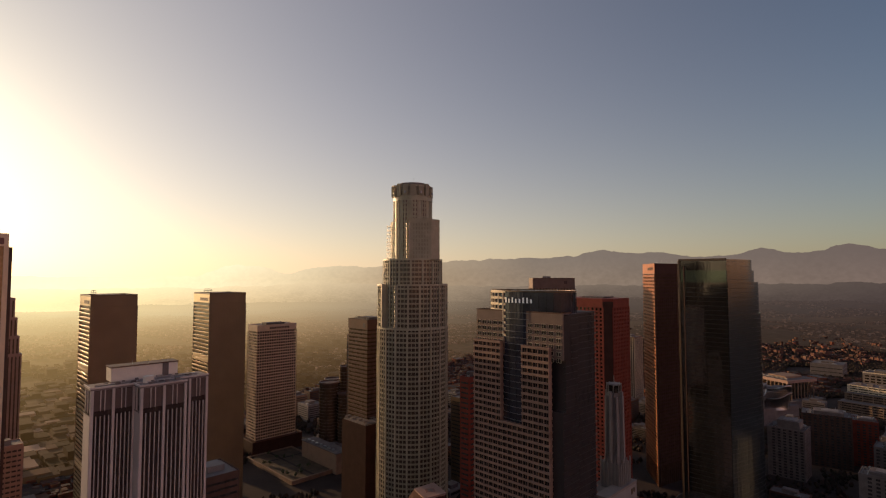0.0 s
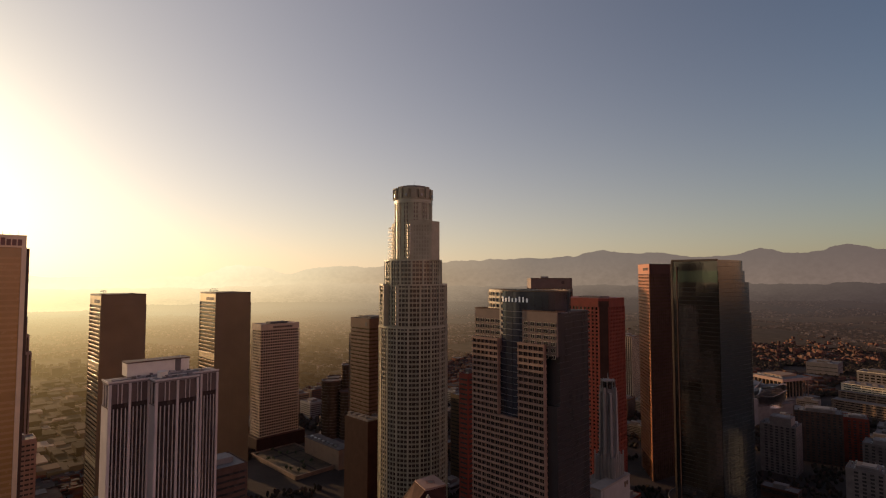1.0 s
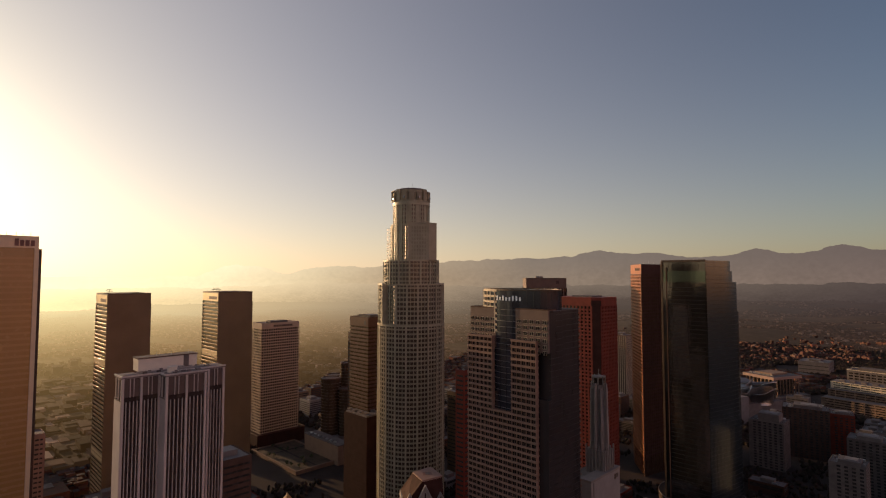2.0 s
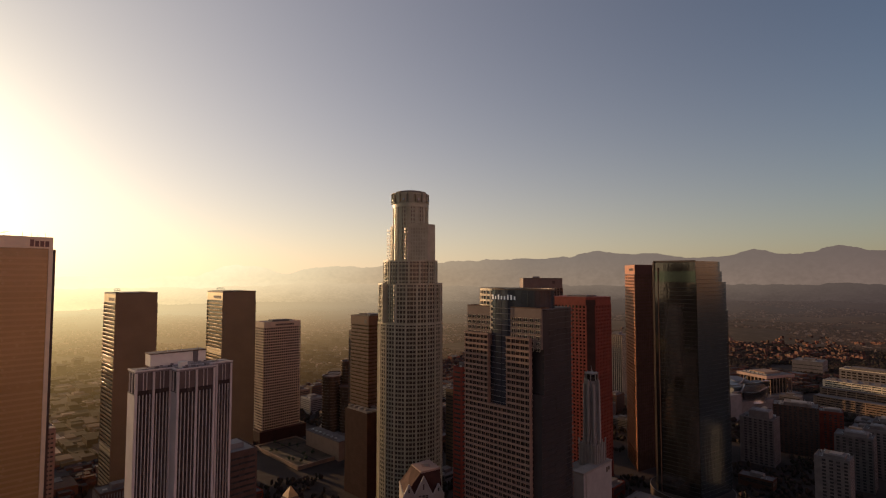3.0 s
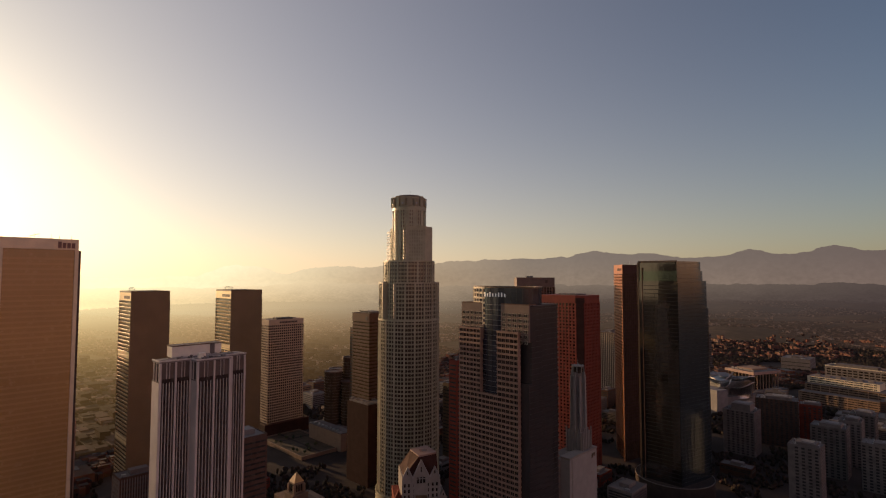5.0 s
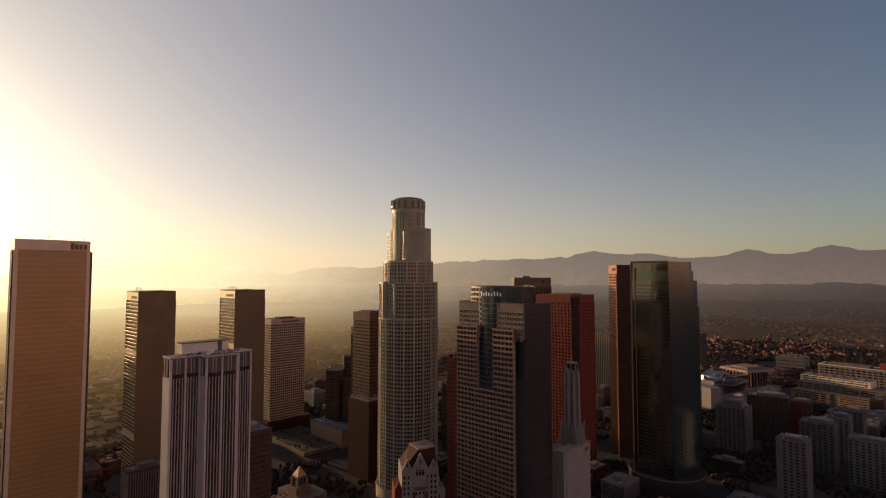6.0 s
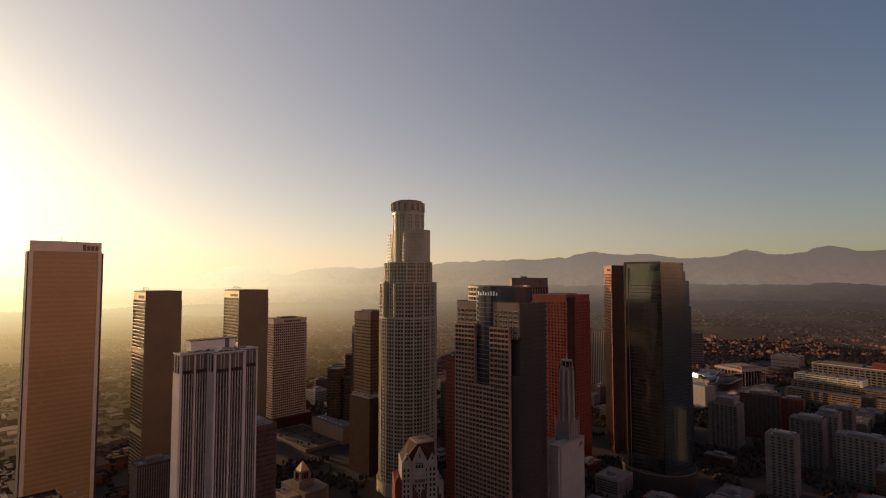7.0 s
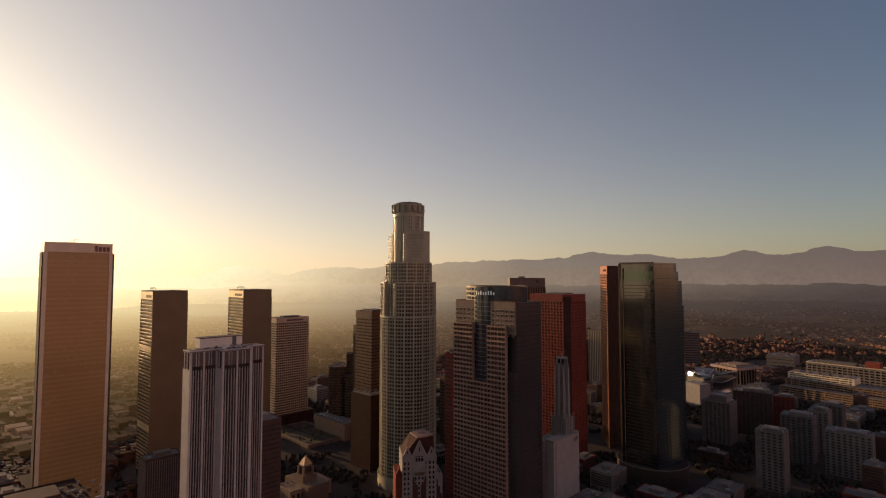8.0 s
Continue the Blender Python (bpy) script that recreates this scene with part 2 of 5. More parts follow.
def stacked(parent, name, mesh, zs, label=""):
    for z in zs:
        link(name, mesh, parent, label).location = (0, 0, z)


def floors(parent, L, W, z0, z1, n, h, proud, mat, x=0.0, y=0.0, name="spandrel", first=0):
    step = (z1 - z0) / n
    for i in range(first, n):
        bx(parent, name, mat, x - proud, x + L + proud, y - proud, y + W + proud, z0 + i * step, z0 + i * step + h)


def piers(parent, L, W, z0, z1, nx, ny, w, proud, mat, x=0.0, y=0.0, name="pier", sides="nsew"):
    """Upright piers: nx bays along the faces that run with x, ny along the others."""
    for i in range(nx + 1):
        c = x + L * i / nx
        if "s" in sides:
            bx(parent, name, mat, c - w / 2, c + w / 2, y - proud, y + 0.1, z0, z1)
        if "n" in sides:
            bx(parent, name, mat, c - w / 2, c + w / 2, y + W - 0.1, y + W + proud, z0, z1)
    for i in range(ny + 1):
        c = y + W * i / ny
        if "w" in sides:
            bx(parent, name, mat, x - proud, x + 0.1, c - w / 2, c + w / 2, z0, z1)
        if "e" in sides:
            bx(parent, name, mat, x + L - 0.1, x + L + proud, c - w / 2, c + w / 2, z0, z1)


def parapet(parent, L, W, z, h, t, mat, x=0.0, y=0.0):
    outer = [(x, y), (x + L, y), (x + L, y + W), (x, y + W), (x, y)]
    inner = [(x + t, y + t), (x + L - t, y + t), (x + L - t, y + W - t), (x + t, y + W - t), (x + t, y + t)]
    link("parapet", ring_mesh("parapet", mat, outer, inner, h), parent).location = (0, 0, z)


def mast(parent, x, y, z, h, r=0.12, arm=0.0):
    bm = bmesh.new()
    bmesh.ops.create_cone(bm, cap_ends=True, segments=6, radius1=r, radius2=r * 0.5, depth=h, matrix=Matrix.Translation((0, 0, h / 2)))
    if arm:
        bmesh.ops.create_cone(bm, cap_ends=True, segments=5, radius1=r, radius2=r * 0.7, depth=arm, matrix=Matrix.Translation((0, 0, h * 0.7)) @ Matrix.Rotation(radians(72), 4, "Y"))
    part("mast", bm, "steel", parent).location = (x, y, z)


def letters(parent, mat, spots, name="sign_mark"):
    """A row of plain raised bars in place of lettering: (x0, x1, y0, y1, z0, z1)."""
    for s in spots:
        bx(parent, name, mat, *s)


PIECES = {"sign_mark": ("crown_band", "curved_top"), "parapet": ("crown_band", "shoulder", "wall"), "penthouse_roof": ("penthouse",), "penthouse_bay": ("penthouse",), "pad_mark": ("landing_pad",),
          "lantern_post": ("lantern",), "lantern_roof": ("lantern",), "roof_vent": ("roof", "lower_roof"), "pavilion_roof": ("pavilion",), "rim": ("drum",), "corner_stud": ("upper_wing",),
          "slab_edge": ("slab_face",), "wall_lamp": ("slab_face",), "shoulder_pier": ("shoulder",), "arcade_sill": ("arcade",), "roof_light": ("roof",), "pyramid_roof": ("tower_shaft",)}


def nest(t):
    """Hang the small pieces of a thing under the part that carries them."""
    first = {}
    for ob in t.children:
        first.setdefault(ob.name.split(".")[0], ob)
    for ob in t.children:
        for host in PIECES.get(ob.name.split(".")[0], ()):
            if host in first:
                m = first[host].matrix_basis.inverted() @ ob.matrix_basis
                ob.parent = first[host]
                ob.matrix_basis = m
                break
    return t


# ---- ground ----
def terrain(x, y):
    """Height of the land: level streets, rising to low hills away from the towers."""
    r = math.hypot(x, y - 500)
    k = min(1.0, max(0.0, (r - 700) / 2600))
    k = k * k * (3 - 2 * k)
    k *= 0.45 + 0.55 * min(1.0, max(0.0, (x + 400) / 1600))
    return k * (70 + 55 * noise.noise(Vector((x / 700, y / 700, 3.1))) + 18 * noise.noise(Vector((x / 230, y / 230, 8.0))))


def grid_sheet(name, mat, x0, x1, y0, y1, nx, ny):
    xs, ys = [x0 + (x1 - x0) * i / nx for i in range(nx + 1)], [y0 + (y1 - y0) * j / ny for j in range(ny + 1)]
    verts = [(x, y, terrain(x, y)) for y in ys for x in xs]
    faces = [(j * (nx + 1) + i, j * (nx + 1) + i + 1, (j + 1) * (nx + 1) + i + 1, (j + 1) * (nx + 1) + i) for j in range(ny) for i in range(nx)]
    return link(name, poly_mesh(name, verts, faces, mat), None)


FAR = 4300
ground = tagged(grid_sheet("ground", "asphalt", -FAR, FAR, -2500, FAR, 150, 120), "dark hazy city ground spreading to the far hills", "ground", kind="structure")



def backdrop_material(name, rows, low, high, grain, contrast=1.0):
    """Distant hills with haze painted into their emission: one colour ramp across the view for the foot, one for the
    crest.
    """
    m = bpy.data.materials.new(name)
    m.use_nodes = True
    nt = m.node_tree
    geo = nt.nodes.new("ShaderNodeNewGeometry")
    flat = nt.nodes.new("ShaderNodeVectorMath")
    flat.operation = "MULTIPLY"
    flat.inputs[1].default_value = (1, 1, 0)
    nt.links.new(geo.outputs["Position"], flat.inputs[0])
    unit = nt.nodes.new("ShaderNodeVectorMath")
    unit.operation = "NORMALIZE"
    nt.links.new(flat.outputs[0], unit.inputs[0])
    sep, pos = nt.nodes.new("ShaderNodeSeparateXYZ"), nt.nodes.new("ShaderNodeSeparateXYZ")
    nt.links.new(unit.outputs[0], sep.inputs[0])
    nt.links.new(geo.outputs["Position"], pos.inputs[0])
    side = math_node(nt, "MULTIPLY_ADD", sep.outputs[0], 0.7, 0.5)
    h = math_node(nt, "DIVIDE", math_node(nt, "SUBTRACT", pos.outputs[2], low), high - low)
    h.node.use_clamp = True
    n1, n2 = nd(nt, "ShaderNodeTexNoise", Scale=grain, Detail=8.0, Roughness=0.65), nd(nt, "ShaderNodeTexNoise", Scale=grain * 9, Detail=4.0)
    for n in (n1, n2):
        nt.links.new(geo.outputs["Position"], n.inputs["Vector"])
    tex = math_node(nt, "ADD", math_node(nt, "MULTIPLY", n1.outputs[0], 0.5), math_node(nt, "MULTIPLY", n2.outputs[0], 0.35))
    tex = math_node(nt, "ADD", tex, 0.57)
    # painted haze flattens the texture with distance, most of all under the sun
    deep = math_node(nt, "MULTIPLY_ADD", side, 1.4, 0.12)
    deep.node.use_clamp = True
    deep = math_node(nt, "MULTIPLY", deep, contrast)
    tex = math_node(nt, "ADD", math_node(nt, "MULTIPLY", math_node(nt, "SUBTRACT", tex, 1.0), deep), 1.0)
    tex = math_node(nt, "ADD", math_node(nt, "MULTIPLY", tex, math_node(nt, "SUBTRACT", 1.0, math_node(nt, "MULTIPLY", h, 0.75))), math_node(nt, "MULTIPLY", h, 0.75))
    # low-sun glow before the slopes painted in: emission rises on the sun side
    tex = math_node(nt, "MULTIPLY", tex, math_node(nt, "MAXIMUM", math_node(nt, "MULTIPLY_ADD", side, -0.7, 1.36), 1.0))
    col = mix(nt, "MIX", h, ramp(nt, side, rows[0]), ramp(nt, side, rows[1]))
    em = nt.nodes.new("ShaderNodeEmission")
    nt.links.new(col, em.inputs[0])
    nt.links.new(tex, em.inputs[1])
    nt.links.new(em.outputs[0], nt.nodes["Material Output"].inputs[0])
    return m


# ---- far plain and ridges ----
def tones(*cols):
    return tuple(zip((0.0, 0.08, 0.24, 0.44, 0.62, 0.95), cols))


# glowing haze colours, from the sun side across to the right
PLAIN_FAR = tones((1.0, 0.80, 0.42), (0.97, 0.76, 0.39), (0.70, 0.52, 0.29), (0.35, 0.262, 0.172), (0.146, 0.108, 0.084), (0.067, 0.048, 0.045))
HILL_TOP = tones((1.0, 0.93, 0.56), (1.0, 0.91, 0.53), (0.90, 0.71, 0.43), (0.48, 0.36, 0.235), (0.235, 0.180, 0.136), (0.090, 0.067, 0.060))


def fading_material(name, stops, grain, pieces):
    """Sunlit land, roofs and groves of the distance, passing over into a painted haze glow with distance."""
    m = bpy.data.materials.new(name)
    m.use_nodes = True
    nt = m.node_tree
    p = nt.nodes["Principled BSDF"]
    p.inputs["Roughness"].default_value, p.inputs["Specular IOR Level"].default_value = 0.85, 0.03
    geo = nt.nodes.new("ShaderNodeNewGeometry")
    flat, unit, size = (nt.nodes.new("ShaderNodeVectorMath") for _ in range(3))
    flat.operation, unit.operation, size.operation = "MULTIPLY", "NORMALIZE", "LENGTH"
    flat.inputs[1].default_value = (1, 1, 0)
    nt.links.new(geo.outputs["Position"], flat.inputs[0])
    nt.links.new(flat.outputs[0], unit.inputs[0])
    nt.links.new(flat.outputs[0], size.inputs[0])
    sep = nt.nodes.new("ShaderNodeSeparateXYZ")
    nt.links.new(unit.outputs[0], sep.inputs[0])
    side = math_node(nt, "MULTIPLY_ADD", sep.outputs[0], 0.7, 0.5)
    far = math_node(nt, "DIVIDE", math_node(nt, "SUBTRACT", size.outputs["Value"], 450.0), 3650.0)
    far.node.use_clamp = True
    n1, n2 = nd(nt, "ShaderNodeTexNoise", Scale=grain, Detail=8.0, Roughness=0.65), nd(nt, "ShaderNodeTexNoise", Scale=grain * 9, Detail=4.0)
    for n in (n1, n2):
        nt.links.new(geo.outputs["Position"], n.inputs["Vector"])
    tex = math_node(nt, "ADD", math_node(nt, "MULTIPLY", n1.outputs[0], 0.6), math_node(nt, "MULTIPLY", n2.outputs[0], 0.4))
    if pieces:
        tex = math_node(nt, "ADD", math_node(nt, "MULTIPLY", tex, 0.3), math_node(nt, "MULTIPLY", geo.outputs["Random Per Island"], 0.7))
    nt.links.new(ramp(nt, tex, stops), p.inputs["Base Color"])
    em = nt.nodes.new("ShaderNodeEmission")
    # haze emission is painted browner near by than far off
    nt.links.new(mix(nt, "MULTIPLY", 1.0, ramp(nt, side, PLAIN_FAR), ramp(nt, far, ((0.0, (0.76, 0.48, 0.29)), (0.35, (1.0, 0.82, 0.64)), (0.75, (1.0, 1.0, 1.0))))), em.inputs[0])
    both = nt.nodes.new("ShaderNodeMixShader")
    # painted haze: clear near by, soon covering everything farther out
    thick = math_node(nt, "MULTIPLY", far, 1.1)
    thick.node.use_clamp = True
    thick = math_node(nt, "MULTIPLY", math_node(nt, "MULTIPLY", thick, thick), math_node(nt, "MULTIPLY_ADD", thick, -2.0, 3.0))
    # painted haze is thinner away from the sun
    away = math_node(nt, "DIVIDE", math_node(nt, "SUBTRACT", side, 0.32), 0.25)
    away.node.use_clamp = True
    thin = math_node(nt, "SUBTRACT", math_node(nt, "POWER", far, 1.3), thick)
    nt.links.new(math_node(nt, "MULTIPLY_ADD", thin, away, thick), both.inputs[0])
    nt.links.new(p.outputs[0], both.inputs[1])
    nt.links.new(em.outputs[0], both.inputs[2])
    nt.links.new(both.outputs[0], nt.nodes["Material Output"].inputs[0])
    return m


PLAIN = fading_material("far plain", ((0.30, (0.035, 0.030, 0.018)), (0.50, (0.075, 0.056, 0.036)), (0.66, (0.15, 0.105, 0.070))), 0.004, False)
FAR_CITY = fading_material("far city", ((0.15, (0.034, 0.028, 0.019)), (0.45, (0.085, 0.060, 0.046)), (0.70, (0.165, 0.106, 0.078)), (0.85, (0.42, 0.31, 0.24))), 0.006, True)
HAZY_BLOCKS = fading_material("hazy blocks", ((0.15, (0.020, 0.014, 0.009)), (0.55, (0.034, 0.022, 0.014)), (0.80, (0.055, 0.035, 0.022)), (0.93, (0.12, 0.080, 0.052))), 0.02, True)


def plain_start(a):
    """Where the far plain begins: nearer under the sun, where the painted haze is thick."""
    k = min(1.0, max(0.0, (math.degrees(a) + 8) / 22))
    j = min(1.0, max(0.0, (math.degrees(a) + 30) / 18))
    return 720 + 360 * j * j * (3 - 2 * j) + 820 * k * k * (3 - 2 * k)


def plain_sheet():
    n, m, verts, faces = 200, 44, [], []
    for j in range(m + 1):
        for i in range(n + 1):
            a = radians(-95 + 190 * i / n)
            r0 = plain_start(a) - 40
            r = r0 + (4330 - r0) * j / m
            x, y = r * math.sin(a), r * math.cos(a)
            verts.append((x, y, terrain(x, y) + (2.0 if j else -6.0)))
    for j in range(m):
        for i in range(n):
            q = j * (n + 1) + i
            faces.append((q, q + 1, q + n + 2, q + n + 1))
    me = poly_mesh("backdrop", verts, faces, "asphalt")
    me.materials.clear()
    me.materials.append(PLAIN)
    return tagged(link("backdrop", me, None), "far city plain with evening haze painted in", "distance", kind="structure")


plain_sheet()


def ridge(name, r, a0, a1, bumps, base, rough, mat, label):
    n = 1100
    verts, faces = [], []
    for i in range(n + 1):
        deg = a0 + (a1 - a0) * i / n
        a = radians(deg)
        k = min(1.0, max(0.0, (deg + 13) / 9))
        z = min(base, 226) + (base - min(base, 226)) * k * k * (3 - 2 * k) + sum(h * math.exp(-abs((deg - c) / w) ** (4 if c < -12 else 2)) for c, w, h in bumps)
        z += rough * sum(noise.noise(Vector((deg * f, r / 900, 7.0 * k))) * g for k, (f, g) in enumerate(((0.35, 1.0), (1.1, 0.55), (3.2, 0.30), (8.0, 0.16), (19.0, 0.09), (45.0, 0.04))))
        for k in range(5):
            f = k / 4
            rr = r - 330 * (1 - f) ** 1.5 + 20 * noise.noise(Vector((i / 6.0, k * 2.0, r)))
            verts.append((rr * math.sin(a), rr * math.cos(a), 20 + (z - 20) * f ** 0.8))
        verts.append(((r + 200) * math.sin(a), (r + 200) * math.cos(a), 20))
    for i in range(n):
        for k in range(5):
            q = i * 6 + k
            faces.append((q, q + 6, q + 7, q + 1))
    me = poly_mesh(name, verts, faces, "asphalt")
    me.materials.clear()
    me.materials.append(mat)
    return tagged(link(name, me, None), label, "hills", kind="structure")


# ridge and hill tones carry the painted haze, brightest on the sun side
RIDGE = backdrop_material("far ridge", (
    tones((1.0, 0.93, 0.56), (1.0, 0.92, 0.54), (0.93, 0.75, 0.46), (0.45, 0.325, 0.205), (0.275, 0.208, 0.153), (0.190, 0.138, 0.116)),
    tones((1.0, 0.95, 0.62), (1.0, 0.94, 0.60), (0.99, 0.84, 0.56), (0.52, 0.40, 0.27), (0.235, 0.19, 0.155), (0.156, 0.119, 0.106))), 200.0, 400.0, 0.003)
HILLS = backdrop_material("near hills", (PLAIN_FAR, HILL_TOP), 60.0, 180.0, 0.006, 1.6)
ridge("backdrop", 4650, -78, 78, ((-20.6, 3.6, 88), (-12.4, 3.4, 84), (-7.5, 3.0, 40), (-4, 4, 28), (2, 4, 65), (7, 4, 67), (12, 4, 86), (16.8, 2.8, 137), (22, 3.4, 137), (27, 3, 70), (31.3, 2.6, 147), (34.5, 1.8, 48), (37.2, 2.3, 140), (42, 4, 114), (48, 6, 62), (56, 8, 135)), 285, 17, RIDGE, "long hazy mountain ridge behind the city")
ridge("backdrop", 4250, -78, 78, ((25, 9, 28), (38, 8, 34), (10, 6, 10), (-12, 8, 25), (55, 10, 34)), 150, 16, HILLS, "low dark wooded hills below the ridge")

# ---- the towers ----
def round_tower():
    """Tall granite tower: a round shaft whose quarters step back at different heights to a notched crown."""
    t = thing("skyscraper", "tall round grey granite tower with stepped setbacks and crown", "skyscraper", -27.7, 479, turn=0)
    seg = 64

    def drum(r, z0, z1, a0, a1, step, piers_n, win=0.55, body="smoky_glass", stone="grey_granite", pier_w=1.5):
        full = a1 - a0 >= 360
        n = max(8, int(seg * (a1 - a0) / 360))
        core = arc(r - 0.7, a0, a1, n)
        prism(t, "glass_body", body, core[:-1] if full else core + [(0, 0)], z0, z1)
        if not full:
            for a in (a0, a1):
                ob = bx(t, "end_wall", stone, -3.4, 3.4, -0.5, 0.5, 0, z1 - z0)
                ob.location, ob.rotation_euler = ((r - 3.6) * math.cos(radians(a)), (r - 3.6) * math.sin(radians(a)), (z0 + z1) / 2), (0, 0, radians(a))
        outer, inner = arc(r, a0, a1, n), arc(r - 1.3, a0, a1, n)
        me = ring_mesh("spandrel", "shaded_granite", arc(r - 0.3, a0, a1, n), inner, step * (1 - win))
        count = int(round((z1 - z0) / step))
        stacked(t, "spandrel", me, [z0 + (z1 - z0) * i / count for i in range(count)])
        cap = ring_mesh("cornice", stone, arc(r + 0.15, a0, a1, n), arc(r - 2.2, a0, a1, n), 1.6)
        stacked(t, "cornice", cap, [z1 - 1.0])
        for i in range(piers_n + (0 if full else 1)):
            a = a0 + (a1 - a0) * i / piers_n
            w, deep = (pier_w, 0.85) if i % 3 == 0 else (pier_w * 0.3, 0.5)
            ob = bx(t, "pier", stone, -deep, deep, -w / 2, w / 2, 0, z1 - z0)
            ob.location = (r * 0.999 * math.cos(radians(a)) - 0.55 * math.cos(radians(a)), r * math.sin(radians(a)) - 0.55 * math.sin(radians(a)), (z0 + z1) / 2)
            ob.rotation_euler = (0, 0, radians(a))

    drum(31.7, 0, 184.5, 0, 360, 4.0, 57, win=0.62, pier_w=1.5)
    drum(26.6, 184.5, 244, 0, 360, 4.0, 48, win=0.62, pier_w=1.5, stone="polished_granite")
    drum(31.4, 184.5, 222, -112, 35, 4.0, 24, win=0.62, pier_w=1.5)
    drum(31.4, 184.5, 222, 68, 215, 4.0, 24, win=0.62, pier_w=1.5, stone="polished_granite")
    # smooth upper shaft: broad plain bays between narrow window columns and slim ribs
    prism(t, "upper_shaft", "polished_granite", arc(17.0, 0, 360, 72)[:-1], 244, 300)
    for i in range(12):
        a = 30 * i + 10
        for da, w in ((-7.5, 0.9), (0.0, 1.3), (7.5, 0.9)):
            ob = bx(t, "shaft_rib", "polished_granite", -0.5, 0.5, -w / 2, w / 2, 0, 55)
            ob.location, ob.rotation_euler = (17.2 * math.cos(radians(a + da)), 17.2 * math.sin(radians(a + da)), 271.5), (0, 0, radians(a + da))
        for k in range(13):
            for da in (-3.7, 3.7):
                ob = bx(t, "pane", "dull_granite", -0.15, 0.15, -0.45, 0.45, 0, 2.3)
                ob.location, ob.rotation_euler = (17.0 * math.cos(radians(a + da)), 17.0 * math.sin(radians(a + da)), 248 + 4 * k), (0, 0, radians(a + da))
    # square wings of the upper setback
    for s in (1, -1):
        out = 24.5 if s > 0 else 20.5
        plan = [(s * -2.0, s * -23.0), (s * (out - 7), s * -23.0), (s * out, s * -16.0), (s * out, s * -6.0), (s * 16.5, s * 5.0), (s * -2.0, s * 5.0)]
        prism(t, "upper_wing", "grey_granite", plan, 244, 279.0)
        for k in range(9):
            z = 245.2 + k * 3.5
            for i in range(6 if s > 0 else 4):
                x = s * (2.2 + 2.4 * i)
                bx(t, "pane", "shaded_granite", x - 0.6, x + 0.6, s * -23.0 - 0.1, s * -23.0 + 0.1, z, z + 2.2)
            for i in range(2):
                # studs added and turned to the low sun in place of window glints
                ob = bx(t, "corner_stud", "stud_glass", -0.7, 0.7, -0.7, 0.7, 0, 1.9)
                ob.location, ob.rotation_euler = (s * (-1.7 - 1.9 * i), s * (-23.1 + 1.2 * i), z + 1.35), (0, 0, radians(29 + 2 * ((3 * k + i) % 3 - 1)))
        bx(t, "cornice", "grey_granite", min(s * -2.4, s * (out - 6.6)), max(s * -2.4, s * (out - 6.6)), s * -23.0 - 0.45, s * -23.0 + 0.45, 277.9, 279.7)
    for k in range(9):
        for i in range(4):
            p = Vector((-23.0, 6.0)).lerp(Vector((-16.5, -5.0)), 0.14 + 0.24 * i)
            ob = bx(t, "pane", "matt_glass", -0.12, 0.12, -0.75, 0.75, 0, 2.2)
            ob.location, ob.rotation_euler = (p.x - 1.2, p.y, 246.4 + 3.5 * k), (0, 0, math.atan2(11.0, -6.5) + math.pi / 2)
    for k in range(9):
        for a in (-112.5, -115.0, 67.5, 65.0):
            ob = bx(t, "corner_stud", "stud_glass", -0.7, 0.7, -0.7, 0.7, 0, 1.9)
            ob.location, ob.rotation_euler = (31.2 * math.cos(radians(a)), 31.2 * math.sin(radians(a)), 187.5 + 4 * k), (0, 0, radians(29 + 2 * (k % 3 - 1)))
    # crown
    for z, h, r in ((296.5, 3.0, 18.0), (300, 1.2, 17.6)):
        stacked(t, "crown_ring", ring_mesh("crown_ring", "polished_granite", arc(r, 0, 360, seg), arc(r - 2, 0, 360, seg), h), [z])
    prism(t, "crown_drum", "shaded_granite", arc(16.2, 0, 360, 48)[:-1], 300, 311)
    for i in range(16):
        a = 22.5 * i + 4
        # the buttresses stand in uneven pairs, two of them open as frames towards the sun
        ob = prism(t, "crown_buttress", "shaded_granite", [(-1.6, -2.0), (1.5, -2.3), (1.5, 2.3), (-1.6, 2.0)], 0, (9.8, 8.2, 10.9, 9.2)[i % 4])
        ob.location, ob.rotation_euler = (16.6 * math.cos(radians(a)), 16.6 * math.sin(radians(a)), 300.6), (0, 0, radians(a))
        ob = bx(t, "crown_slot", "shaded_granite", -0.5, 0.5, -0.9, 0.9, 0, 6.4)
        ob.location, ob.rotation_euler = (16.1 * math.cos(radians(a + 11.25)), 16.1 * math.sin(radians(a + 11.25)), 304.6), (0, 0, radians(a + 11.25))
        if i % 2:
            ob = bx(t, "crown_light", "steel", -0.9, 0.9, -0.7, 0.7, 0, 2.0)
            ob.location, ob.rotation_euler = (18.5 * math.cos(radians(a)), 18.5 * math.sin(radians(a)), 303.6), (0, 0, radians(a))
    for a in (192, 204, 216):
        ob = bx(t, "crown_frame", "grey_granite", -0.5, 0.5, -0.4, 0.4, 0, 9.5)
        ob.location = (19.0 * math.cos(radians(a)), 19.0 * math.sin(radians(a)), 305.2)
    stacked(t, "crown_frame", ring_mesh("crown_frame", "grey_granite", arc(19.5, 188, 220, 10), arc(18.4, 188, 220, 10), 0.8), [300.2, 309.6])
    stacked(t, "crown_ring", ring_mesh("crown_ring", "grey_granite", arc(17.2, 0, 360, seg), arc(15.0, 0, 360, seg), 1.3), [308.6])
